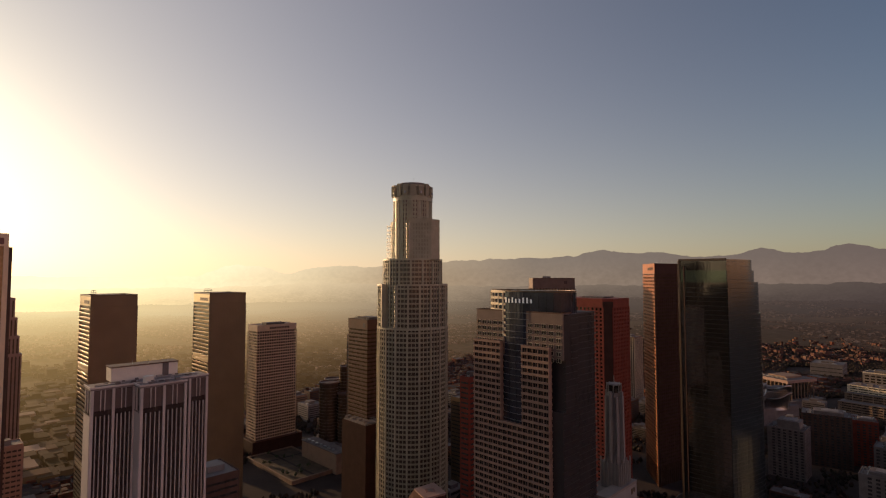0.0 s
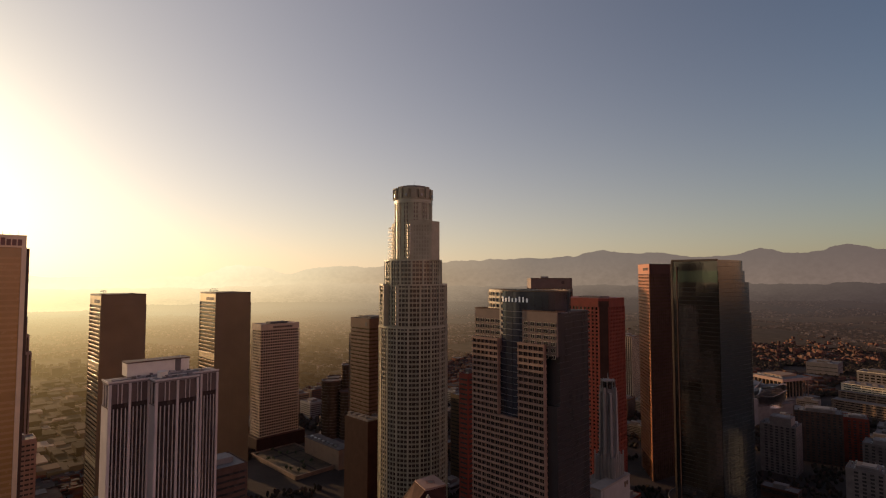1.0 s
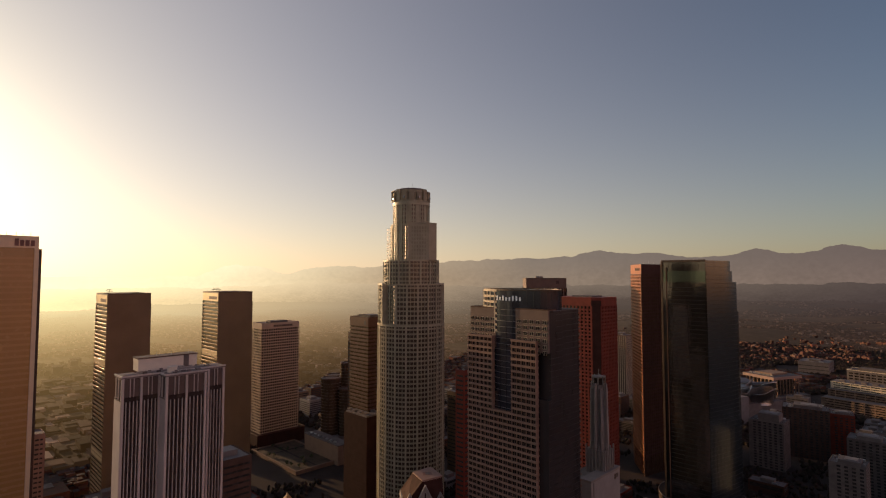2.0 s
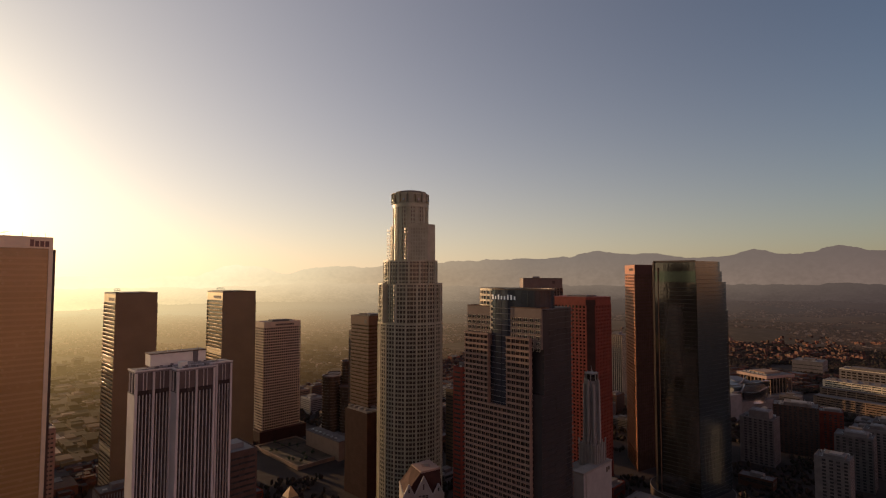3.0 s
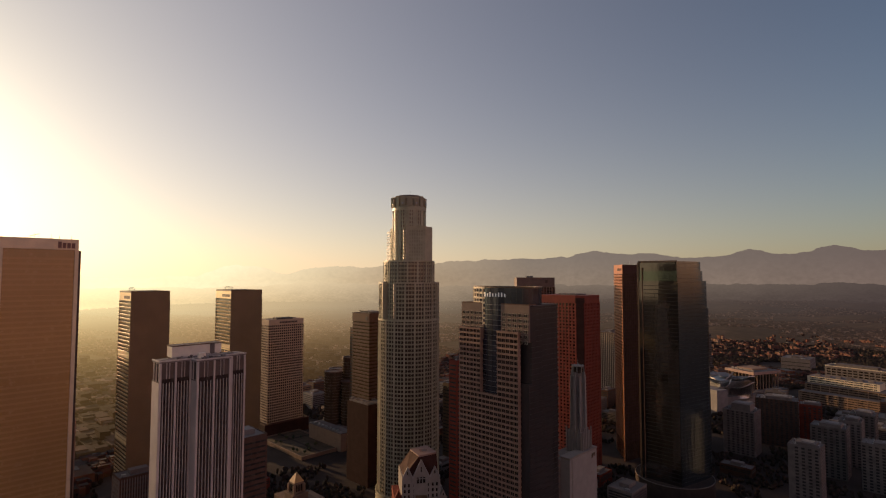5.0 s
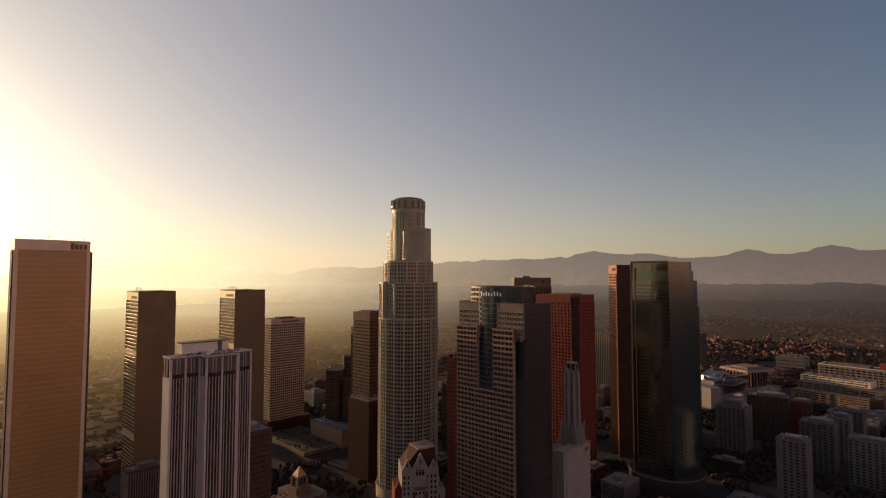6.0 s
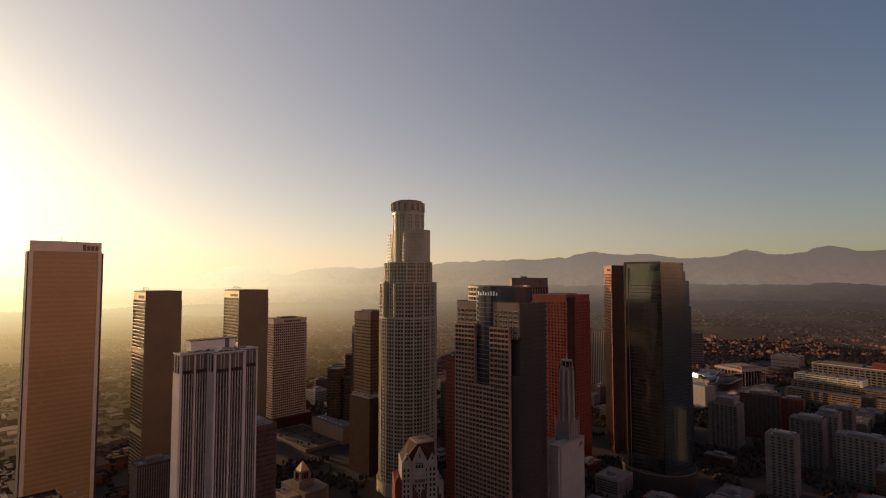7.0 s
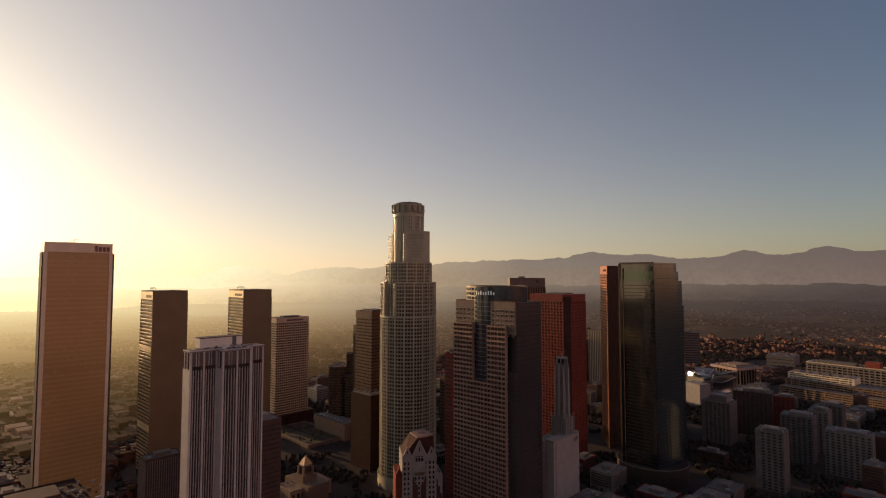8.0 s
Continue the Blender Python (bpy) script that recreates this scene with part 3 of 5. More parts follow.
    prism(t, "roof", "roofing", arc(12.5, 0, 360, 32)[:-1], 311, 313)
    mast(t, 1.0, 0.0, 313, 6)
    prism(t, "podium", "grey_granite", arc(33.4, 0, 360, 64)[:-1], 0, 12)
    stacked(t, "podium_rim", ring_mesh("podium_rim", "polished_granite", arc(33.8, 0, 360, seg), arc(32.6, 0, 360, seg), 1.0), [12])
    return t


def bronze_slab_tower():
    """Dark bronze slab with pale corner columns and a pale crown band."""
    t = thing("skyscraper", "dark bronze office slab with pale corner columns and crown", "skyscraper", -312, 303)
    L, W, H = 48.5, 14.0, 255.5
    bx(t, "glass_body", "amber_glass", 0.6, L - 0.6, 0.6, W - 0.6, 0, H - 7.2)
    floors(t, L - 1.1, W - 1.1, 6, H - 7.2, 62, 1.5, 0.0, "warm_bronze", 0.55, 0.55)
    for z in (H - 11.5, 214, 150):
        bx(t, "plant_band", "amber_glass", 2.8, L - 2.8, 0.44, 1.2, z, z + 3.4)
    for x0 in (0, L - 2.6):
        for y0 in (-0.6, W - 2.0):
            # rear columns and side bays coloured dark umber to hold down low-sun glare
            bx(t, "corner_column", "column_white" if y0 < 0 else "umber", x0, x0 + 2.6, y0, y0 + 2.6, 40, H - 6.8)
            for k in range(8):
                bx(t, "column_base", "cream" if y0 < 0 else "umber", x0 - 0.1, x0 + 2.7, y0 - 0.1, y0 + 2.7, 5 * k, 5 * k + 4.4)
    for x0 in (-0.8, L):
        bx(t, "side_bay", "umber", x0, x0 + (0.8 if x0 < 0 else 2.0), 2.2, W - 0.4, 0, H - 7.6)
    bx(t, "crown_band", "column_white", 0.2, L - 0.2, -0.5, W, H - 7.2, H)
    parapet(t, L - 0.4, W + 0.5, H, 1.0, 0.6, "column_white", 0.2, -0.5)
    bx(t, "roof_plant", "roofing", 14, 34, 4, 11, H, H + 1.4)
    letters(t, "sign_red", [(35.0 + 2.9 * i, 37.2 + 2.9 * i, -0.85, -0.5, H - 5.9, H - 1.9 + (0.9 if i == 0 else 0)) for i in range(4)])
    for x, y, h, arm in ((21, 3, 5, 6), (24, 6, 3, 0), (31, 3, 4, 0), (36, 2, 3.6, 0), (40, 5, 3, 0), (44, 3, 4, 0)):
        mast(t, x, y, H, h, 0.18, arm)
    return t


def twin_tower(x, y):
    t = thing("skyscraper", "dark stone office tower, one of identical twins with striped glazing", "skyscraper", x, y, group="twin towers")
    L, W, H = 37.5, 42.0, 212.0
    bx(t, "glass_body", "bronze_glass", 0.5, L - 0.5, 0.5, W - 0.5, 0, H - 10)
    floors(t, L, W, 8, H - 10, 50, 1.75, 0.0, "gilt_spandrel")
    piers(t, L, W, 0, H - 10, 24, 1, 0.5, 0.25, "dark_bronze", sides="ns")
    bx(t, "crown_band", "dark_bronze", 0, L, 0, W, H - 10, H - 0.6)
    # bronze sills on the sun side only, tilted to give its glints
    for i in range(50):
        bx(t, "sill", "sill_bronze", -0.28, 0.1, 0.3, W - 0.3, 9.35 + 3.88 * i, 9.8 + 3.88 * i).rotation_euler = (0, radians(30), 0)
    # bright sheet on the sun side alone paints the glow on the crown
    bx(t, "crown_sheet", "sunlit_panel", -0.12, 0.3, 0.3, W - 0.3, H - 9.4, H - 1)
    # dark sheets over the stripes paint the shaded flanks
    for y0 in (-0.16, W - 0.2):
        bx(t, "flank_cladding", "dark_bronze", 0.3, L - 0.3, y0, y0 + 0.36, 0, H - 10)
    for z in (56, 143):
        bx(t, "plant_band", "dark_stone", 0.05, L + 0.12, 0.05, W - 0.05, z, z + 7)
        bx(t, "plant_louvre", "sunlit_panel", -0.12, 0.3, 0.3, W - 0.3, z + 0.2, z + 6.8)
    parapet(t, L, W, H - 0.6, 1.2, 0.6, "dark_stone")
    bx(t, "roof_plant", "roofing", 10, 28, 10, 32, H - 0.6, H + 0.5)
    letters(t, "sign_dark", [(-0.25, 0.0, 4 + 2.6 * i, 5.9 + 2.6 * i, H - 7.5, H - 4.4) for i in range(8)])
    bx(t, "roof_rail", "umber", 6, 6.4, 10, 32, H + 2.4, H + 2.9)
    bx(t, "roof_rail", "umber", 6, 6.4, 14, 28, H + 3.9, H + 4.3)
    for yy in (12, 21, 30):
        mast(t, 6.2, yy, H - 0.6, 5.0, 0.2)
    return t


def grid_tower():
    t = thing("office_tower", "cream concrete office tower with a fine window grid", "tower", -241, 690)
    L, W, H, z0 = 56.0, 27.0, 165.5, 14.0
    bx(t, "glass_body", "dark_glass", 0.8, L - 0.8, 0.8, W - 0.8, 0, H - 8)
    floors(t, L, W, z0, H - 8, 38, 1.3, 0.0, "sand_precast")
    piers(t, L, W, z0 - 12, H - 8, 17, 8, 1.0, 0.15, "sand_precast")
    bx(t, "crown_band", "sand_precast", 0, L, 0, W, H - 8, H - 1)
    parapet(t, L, W, H - 1, 1.2, 0.8, "sand_precast")
    letters(t, "sign_dark", [(17 + 2.4 * i, 18.8 + 2.4 * i, -0.3, 0.0, H - 5.6, H - 3.0) for i in range(12)])
    bx(t, "roof_plant", "roofing", 16, 42, 7, 20, H - 1, H + 2)
    bx(t, "podium", "darkened_stone", -7, L + 7, -7, W + 7, 0, 18)
    parapet(t, L + 14, W + 14, 18, 1.1, 0.6, "brown_stone", -7, -7)
    return t


def brown_tower():
    t = thing("office_tower", "brown stone office tower with banded windows above a lower block", "tower", -75.5, 530)
    W, L, H = 33.0, 38.0, 185.0
    bx(t, "glass_body", "bronze_glass", 0.6, L - 0.6, 0.6, W - 0.6, 0, H - 9)
    floors(t, L, W, 10, H - 9, 42, 2.1, 0.0, "brown_stone")
    bx(t, "crown_band", "brown_stone", 0, L, 0, W, H - 9, H)
    parapet(t, L, W, H, 1.0, 0.6, "brown_stone")
    letters(t, "sign_dark", [(-0.2, 0.0, 3.5, 7.5, H - 7.0, H - 3.0)])
    bx(t, "roof_plant", "roofing", 8, 26, 8, 28, H, H + 2.4)
    bx(t, "roof_rail", "umber", 3, 3.4, 6, 24, H + 3, H + 3.4)
    for yy in (6, 24):
        mast(t, 3.1, yy, H, 3.3)
    # the lower blocks' shade is put into their near-black stone colour
    for x0, x1, y0, y1, z1 in ((-14.8, -0.2, -18.4, 20.6, 87.6), (-0.2, 15.0, -18.4, -0.3, 87.0)):
        bx(t, "lower_block", "darkened_stone", x0, x1, y0, y1, 0, z1)
        for i in range(20):
            bx(t, "floor_line", "darkened_stone", x0 - 0.1, x1 + 0.02, y0 - 0.1, y1, 8 + 3.9 * i, 9.1 + 3.9 * i)
        bx(t, "lower_roof", "concrete", x0 + 1, x1 - 1, y0 + 2, y1 - 2, z1, z1 + 1.2)
        for k in range(4):
            bx(t, "roof_vent", "concrete", x0 + 4, x0 + 9, y0 + 8 + 9 * k, y0 + 13 + 9 * k, z1 + 1.2, z1 + 2.6)
    return t


def fin_tower():
    """White concrete tower with upright fins; a narrow block steps out in front of the main slab."""
    t = thing("office_tower", "white concrete office tower with tall vertical window fins", "tower", -153.5, 271)
    H = 173.5
    blocks = ((0.0, 22.6, 0.0, 14.0), (-19.4, 37.5, 10.0, 23.6), (-4.0, 26.0, 20.0, 34.0))
    for n, (x0, x1, y0, y1) in enumerate(blocks):
        bx(t, "glass_body", "fin_glass", x0 + 0.5, x1 - 0.5, y0 + 0.5, y1 - 0.2, 0, H - 1.6)
        bx(t, "end_wall", "fin_paint", x0, x0 + 0.9, y0 + 0.3, y1, 0, H - 13)
        bx(t, "end_wall", "fin_paint", x1 - 0.9, x1, y0 + 0.3, y1, 0, H - 1.4)
        for k in (0.3, (y1 - y0) * 0.42, (y1 - y0) * 0.78):
            bx(t, "end_fin", "fin_paint", x0, x0 + 0.7, y0 + k, y0 + k + 0.9, H - 13.2, H - 1.4)
        bx(t, "end_sill", "dark_stone", x0 - 0.1, x0 + 0.8, y0 + 0.5, y1 - 0.4, H - 13.6, H - 13.0)
        bx(t, "roof", "pale_roof", x0, x1, y0, y1, H - 1.5 + 0.01 * n, H + 0.01 * n)
        bx(t, "roof_edge", "fin_paint", x0 - 0.3, x1 + 0.3, y0 - 0.35, y0 + 0.3, H - 0.45, H + 0.4)
        bx(t, "roof_edge", "fin_paint", x0 - 0.32, x0 + 0.3, y0 + 0.3, y1, H - 0.45, H + 0.35)
        bays = max(2, int(round((x1 - x0) / 9.5)))
        for i in range(bays + 1):
            c = x0 + 0.75 + (x1 - x0 - 1.5) * i / bays
            bx(t, "main_fin", "fin_paint", c - 0.62, c + 0.62, y0 - 0.55, y0 + 0.6, 0, H - 1.2)
        minor = bays * 5
        for i in range(minor + 1):
            c = x0 + 0.75 + (x1 - x0 - 1.5) * i / minor
            if i % 5:
                bx(t, "minor_fin", "mullion", c - 0.19, c + 0.19, y0 - 0.4, y0 + 0.5, 0, H - 14)
            if i % 5 in (2, 3):
                bx(t, "minor_fin", "mullion", c - 0.18, c + 0.18, y0 - 0.3, y0 + 0.5, H - 11.5, H - 1.4)
        bx(t, "top_glazing", "top_glass", x0 + 0.8, x1 - 0.8, y0 + 0.32, y0 + 0.7, H - 11.5, H - 1.8)
        bx(t, "plant_band", "fin_glass", x0 + 0.7, x1 - 0.7, y0 + 0.25, y0 + 0.6, H - 14.5, H - 11.5)
    rnd = random.Random(3)
    for k in range(26):
        x0, y0 = rnd.uniform(-16, 34), rnd.uniform(11.5, 19.5)
        if k > 17:
            x0, y0 = rnd.uniform(2, 19), rnd.uniform(2.0, 8)
        w, d, h = rnd.uniform(0.6, 2.4), rnd.uniform(0.6, 1.8), rnd.uniform(0.5, 1.5)
        bx(t, "roof_vent", rnd.choice(("concrete", "steel", "pale_roof", "roofing")), x0, x0 + w, y0, y0 + d, H, H + h)
    for x0, x1, yy in ((-17, 3, 15.4), (8, 34, 17.6), (3, 18, 11.2)):
        bx(t, "roof_duct", "steel", x0, x1, yy, yy + 0.5, H + 0.05, H + 0.6)
    bx(t, "penthouse", "white_wall", -8, 25, 22, 32, H, H + 7.2)
    bx(t, "penthouse_roof", "brown_stone", -8.3, 25.3, 21.7, 32.3, H + 7.2, H + 7.8)
    bx(t, "penthouse_bay", "concrete", 17, 20, 21.5, 22.1, H, H + 7.2)
    bm = bmesh.new()
    bmesh.ops.create_cone(bm, cap_ends=True, segments=20, radius1=2.6, radius2=2.6, depth=3.4)
    part("cooling_tower", bm, "white_wall", t).location = (6, 8, H + 1.7)
    for x, y in ((10, 22.5), (20, 23), (3, 26)):
        mast(t, x, y, H + 7.8, 2.5)
    return t


def gridded_glass_tower():
    """Granite-faced tower with stepped shoulders, and a curved glass top rising between them."""
    t = thing("skyscraper", "granite grid tower with dark recess and curved blue glass top", "skyscraper", 69.3, 309)
    # dark glass main mass; a deep slot parts the flank from its set-back wing
    prism(t, "glass_body", "flank_glass", [(0.6, 0.6), (17.6, 0.6), (17.6, 9), (20.6, 9), (20.6, 66), (0.6, 66)], 0, 150)
    prism(t, "glass_body", "flank_glass", [(4, 0.6), (17.6, 0.6), (17.6, 9), (20.6, 9), (20.6, 66), (4, 66)], 150, 206)
    prism(t, "flank_wing", "flank_glass", [(20.6, 4), (43.7, 4), (43.7, 62), (20.6, 62)], 0, 206)
    bx(t, "slot_sill", "dark_stone", 17.6, 20.7, 3.6, 9.2, 0, 176)
    for z in range(4, 205, 4):
        bx(t, "flank_rail", "dark_joint", 1.0, 17.7, 0.46, 0.62, z, z + 0.4)
        bx(t, "wing_rail", "dark_joint", 20.7, 43.6, 3.88, 4.1, z, z + 0.4)
        bx(t, "edge_balcony", "dull_granite", 43.5, 44.9, 3.6, 6.8, z, z + 1.3)
    bx(t, "roof_slab", "roofing", 20.4, 44.0, 3.6, 62, 206, 206.8)
    # curved top
    cx, cy, ea, eb = 17.0, 33.5, 17.5, 31.0
    e = arc(ea, 0, 360, 72, cx, cy, eb)
    e_in = arc(ea - 0.5, 0, 360, 72, cx, cy, eb - 0.5)
    prism(t, "curved_top", "slate_glass", e_in[:-1], 136, 219.8)
    rail = ring_mesh("curved_rail", "band_steel", e, arc(ea - 0.55, 0, 360, 72, cx, cy, eb - 0.55), 0.28)
    stacked(t, "curved_rail", rail, [140 + 3.9 * i for i in range(18)])
    thin = ring_mesh("curved_rail", "slate_glass", arc(ea - 0.3, 0, 360, 72, cx, cy, eb - 0.3), arc(ea - 0.55, 0, 360, 72, cx, cy, eb - 0.55), 0.25)
    stacked(t, "curved_rail", thin, [210.6 + 1.95 * i for i in range(5)])
    stacked(t, "curved_rail", ring_mesh("curved_rail", "dark_stone", e, e_in, 1.0), [219.4])
    for i in range(36):
        x, y = e[i * 2]
        # left of the curve in cream: sunlight there is put into the colour
        lit = 12 <= i <= 16
        wide = 0.4 if lit else 0.1
        bx(t, "curved_mullion", "cream" if lit else "slate_glass", x - wide, x + wide, y - wide, y + wide, 190 if lit else 138, 219)
    # cream rails paint the same sunlit stretch
    pale = ring_mesh("pale_rail", "cream", arc(ea + 0.2, 118, 164, 18, cx, cy, eb + 0.2), arc(ea - 0.4, 118, 164, 18, cx, cy, eb - 0.4), 1.5)
    stacked(t, "pale_rail", pale, [191.2 + 3.9 * i for i in range(8)])
    # granite shoulders: upper pair with paired square windows
    for y0, y1, zt in ((0.0, 26.0, 207.0), (43.0, 66.5, 207.0)):
        bx(t, "shoulder", "dull_granite", 0.3, 1.6, y0 + 0.1, y1, 180, zt)
        bx(t, "shoulder_glass", "flank_glass", 1.6, 9.5, y0 + 0.3, y1 - 0.2, 180, zt - 1)
        for k in range(6):
            for i in range(5):
                yy = y0 + 1.5 + (y1 - y0) / 5.15 * i
                bx(t, "window_frame", "cream", 0.16, 0.5, yy - 0.16, yy + 2.96, zt - 8.86 - 3.9 * k, zt - 6.44 - 3.9 * k)
                for w in (0.0, 1.55):
                    bx(t, "pane", "deep_window", 0.06, 0.5, yy + w, yy + w + 1.25, zt - 8.7 - 3.9 * k, zt - 6.6 - 3.9 * k)
        parapet(t, 9.2, y1 - y0 - 0.1, zt, 0.8, 0.5, "brown_stone", 0.3, y0 + 0.1)
    # lower granite grid, full width below, split by the recess above
    for y0, y1, za, zb in ((7.5, 66.5, 2.0, 138.0), (7.5, 27.6, 138.0, 186.5), (43.7, 66.5, 138.0, 187.5)):
        bx(t, "glass_bay", "deep_window", -2.2, 0.4, y0 + 0.4, y1 - 0.4, za, zb - 0.6)
        n = int(round((zb - za) / 3.9))
        step = (zb - za) / n
        for i in range(n + 1):
            bx(t, "spandrel", "tan_granite", -3.2, 0.2, y0, y1, za + i * step - 0.85, za + i * step + 0.45)
            bx(t, "sill", "rose_stone", -3.38, -2.9, y0 - 0.05, y1 + 0.05, za + i * step + 0.45, za + i * step + 0.75)
        bays = int(round((y1 - y0) / 4.0))
        for i in range(bays + 1):
            c = y0 + 0.5 + (y1 - y0 - 1.0) * i / bays
            bx(t, "pier", "tan_granite", -3.1, 0.1, c - 0.18, c + 0.18, za, zb + 0.7)
            if i < bays:
                cc = c + (y1 - y0 - 1.0) / bays / 2
                bx(t, "mullion", "dull_granite", -2.5, -2.1, cc - 0.1, cc + 0.1, za, zb)
        bx(t, "roof_slab", "roofing", -2.6, 0.3, y0 + 0.5, y1 - 0.5, zb - 0.4, zb + 0.2)
    bx(t, "recess", "slate_glass", 1.2, 3.0, 26.2, 43.4, 138, 150)
    # raised bars in place of the lettering round the curved top
    for i in range(8):
        a = radians(166 + 5.0 * i)
        x, y = cx + (ea + 0.35) * math.cos(a), cy + (eb + 0.35) * math.sin(a)
        tall = 3.4 if i in (0, 2, 5, 6) else 2.5
        ob = bx(t, "sign_mark", "sign_white", -0.2, 0.2, -0.5, 0.5, 0, tall)
        ob.location, ob.rotation_euler = (x, y, 212.6 + tall / 2), (0, 0, a)
    for k in range(6):
        mast(t, 20 + k, 16 - 2.2 * k, 219.8, 1.6, 0.1)
    return t


def box_top_tower():
    t = thing("skyscraper", "dark stone square tower with a flat blank crown", "skyscraper", 117, 690, turn=-4)
    L, W, H = 54.0, 54.0, 226.5
    bx(t, "glass_body", "dark_glass", 0.6, L - 0.6, 0.6, W - 0.6, 0, H - 13)
    floors(t, L, W, 20, H - 13, 45, 1.2, 0.0, "brown_stone")
    piers(t, L, W, 0, H - 13, 14, 9, 1.5, 0.35, "dull_granite")
    bx(t, "crown_band", "dull_granite", 0, L, 0, W, H - 13, H)
    parapet(t, L, W, H, 0.8, 0.6, "dark_stone")
    bx(t, "roof_plant", "roofing", 14, 24, 8, 16, H, H + 3.0)
    mast(t, 16, 8, H, 5, 0.2)
    mast(t, 19, 8, H, 4.4, 0.2)
    letters(t, "sign_dark", [(40, 44, -0.25, 0.0, H - 7, H - 3)])
    return t


def red_tower():
    t = thing("skyscraper", "deep red granite tower with chamfered corner and punched windows", "skyscraper", 171.0, 545)
    L, W, H, c = 43.5, 58.0, 206.0, 8.0
    plan = [(c, 0), (L, 0), (L, W), (0, W), (0, c)]
    inner = [(c + 0.4, 0.8), (L - 0.8, 0.8), (L - 0.8, W - 0.8), (0.8, W - 0.8), (0.8, c + 0.4)]
    prism(t, "glass_body", "dark_glass", inner, 0, H - 9)
    band = ring_mesh("spandrel", "red_granite", plan + plan[:1], inner + inner[:1], 1.9)
    stacked(t, "spandrel", band, [18 + 3.95 * i for i in range(45)])
    prism(t, "crown_band", "red_granite", plan, H - 9.5, H)
    for i in range(11):
        bx(t, "pier", "red_granite", c + (L - c) * i / 10 - 1.0, c + (L - c) * i / 10 + 1.0, -0.1, 0.9, 0, H - 9)
    for i in range(12):
        bx(t, "pier", "red_granite", -0.1, 0.9, c + (W - c) * i / 11 - 1.0, c + (W - c) * i / 11 + 1.0, 0, H - 9)
    prism(t, "corner_face", "maroon", [(c - 0.3, -0.05), (c + 0.6, 0.6), (0.6, c + 0.6), (-0.05, c - 0.3)], 0, H - 3)
    bx(t, "roof_plant", "roofing", 14, 36, 14, 40, H, H + 1.6)
    for k in range(5):
        mast(t, 4 + 2 * k, 18 + 4 * k, H, 1.6)
    return t


def knife_tower():
    """Rust granite tower on a sharp-cornered plan."""
    t = thing("skyscraper", "rust-brown granite tower with a sharp sunlit edge", "skyscraper", 235.1, 588, turn=0)
    H = 243.8
    a, b = Vector((0.113, 0.9936)) * 50.0, Vector((0.86, 0.51)) * 46.0
    plan = [(0, 0), tuple(b), tuple(b + a * 0.7), tuple(a)]
    inner = [(0.55, 0.75), (b.x - 0.8, b.y + 0.4), (b.x + a.x * 0.7 - 0.8, b.y + a.y * 0.7 - 0.8), (a.x + 0.8, a.y - 0.8)]
    prism(t, "glass_body", "bronze_glass", inner, 0, H - 12)
    # faces turned from the sun get darker maroon: shade put into the colour
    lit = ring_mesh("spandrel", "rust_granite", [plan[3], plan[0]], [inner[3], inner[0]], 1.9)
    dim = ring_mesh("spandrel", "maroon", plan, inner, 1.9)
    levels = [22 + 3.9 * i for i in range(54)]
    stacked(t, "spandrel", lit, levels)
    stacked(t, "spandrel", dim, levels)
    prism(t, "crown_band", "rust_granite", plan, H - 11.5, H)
    # dark sheet paints the shade on the crown's unlit side
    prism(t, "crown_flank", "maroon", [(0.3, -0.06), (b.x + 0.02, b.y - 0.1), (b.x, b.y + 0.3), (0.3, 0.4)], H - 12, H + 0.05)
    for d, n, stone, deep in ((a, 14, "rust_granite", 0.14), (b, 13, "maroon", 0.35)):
        ang = math.atan2(d.y, d.x)
        for i in range(n + 1):
            p = d * (i / n)
            ob = bx(t, "pier", stone, -0.3, 0.3, -deep, deep, 0, H - 12)
            ob.location, ob.rotation_euler = (p.x, p.y, (H - 12) / 2), (0, 0, ang)
    for i in range(6):
        p = a * (0.14 + 0.075 * i)
        ob = bx(t, "sign_mark", "sign_dark", -0.9, 0.9, -0.25, 0.25, 0, 3.2)
        ob.location, ob.rotation_euler = (p.x - 0.1, p.y, H - 6), (0, 0, math.atan2(a.y, a.x))
    for k in range(4):
        mast(t, 6 + 8 * k, 8 + 5 * k, H, 4.5 if k == 1 else 2.4)
    return t


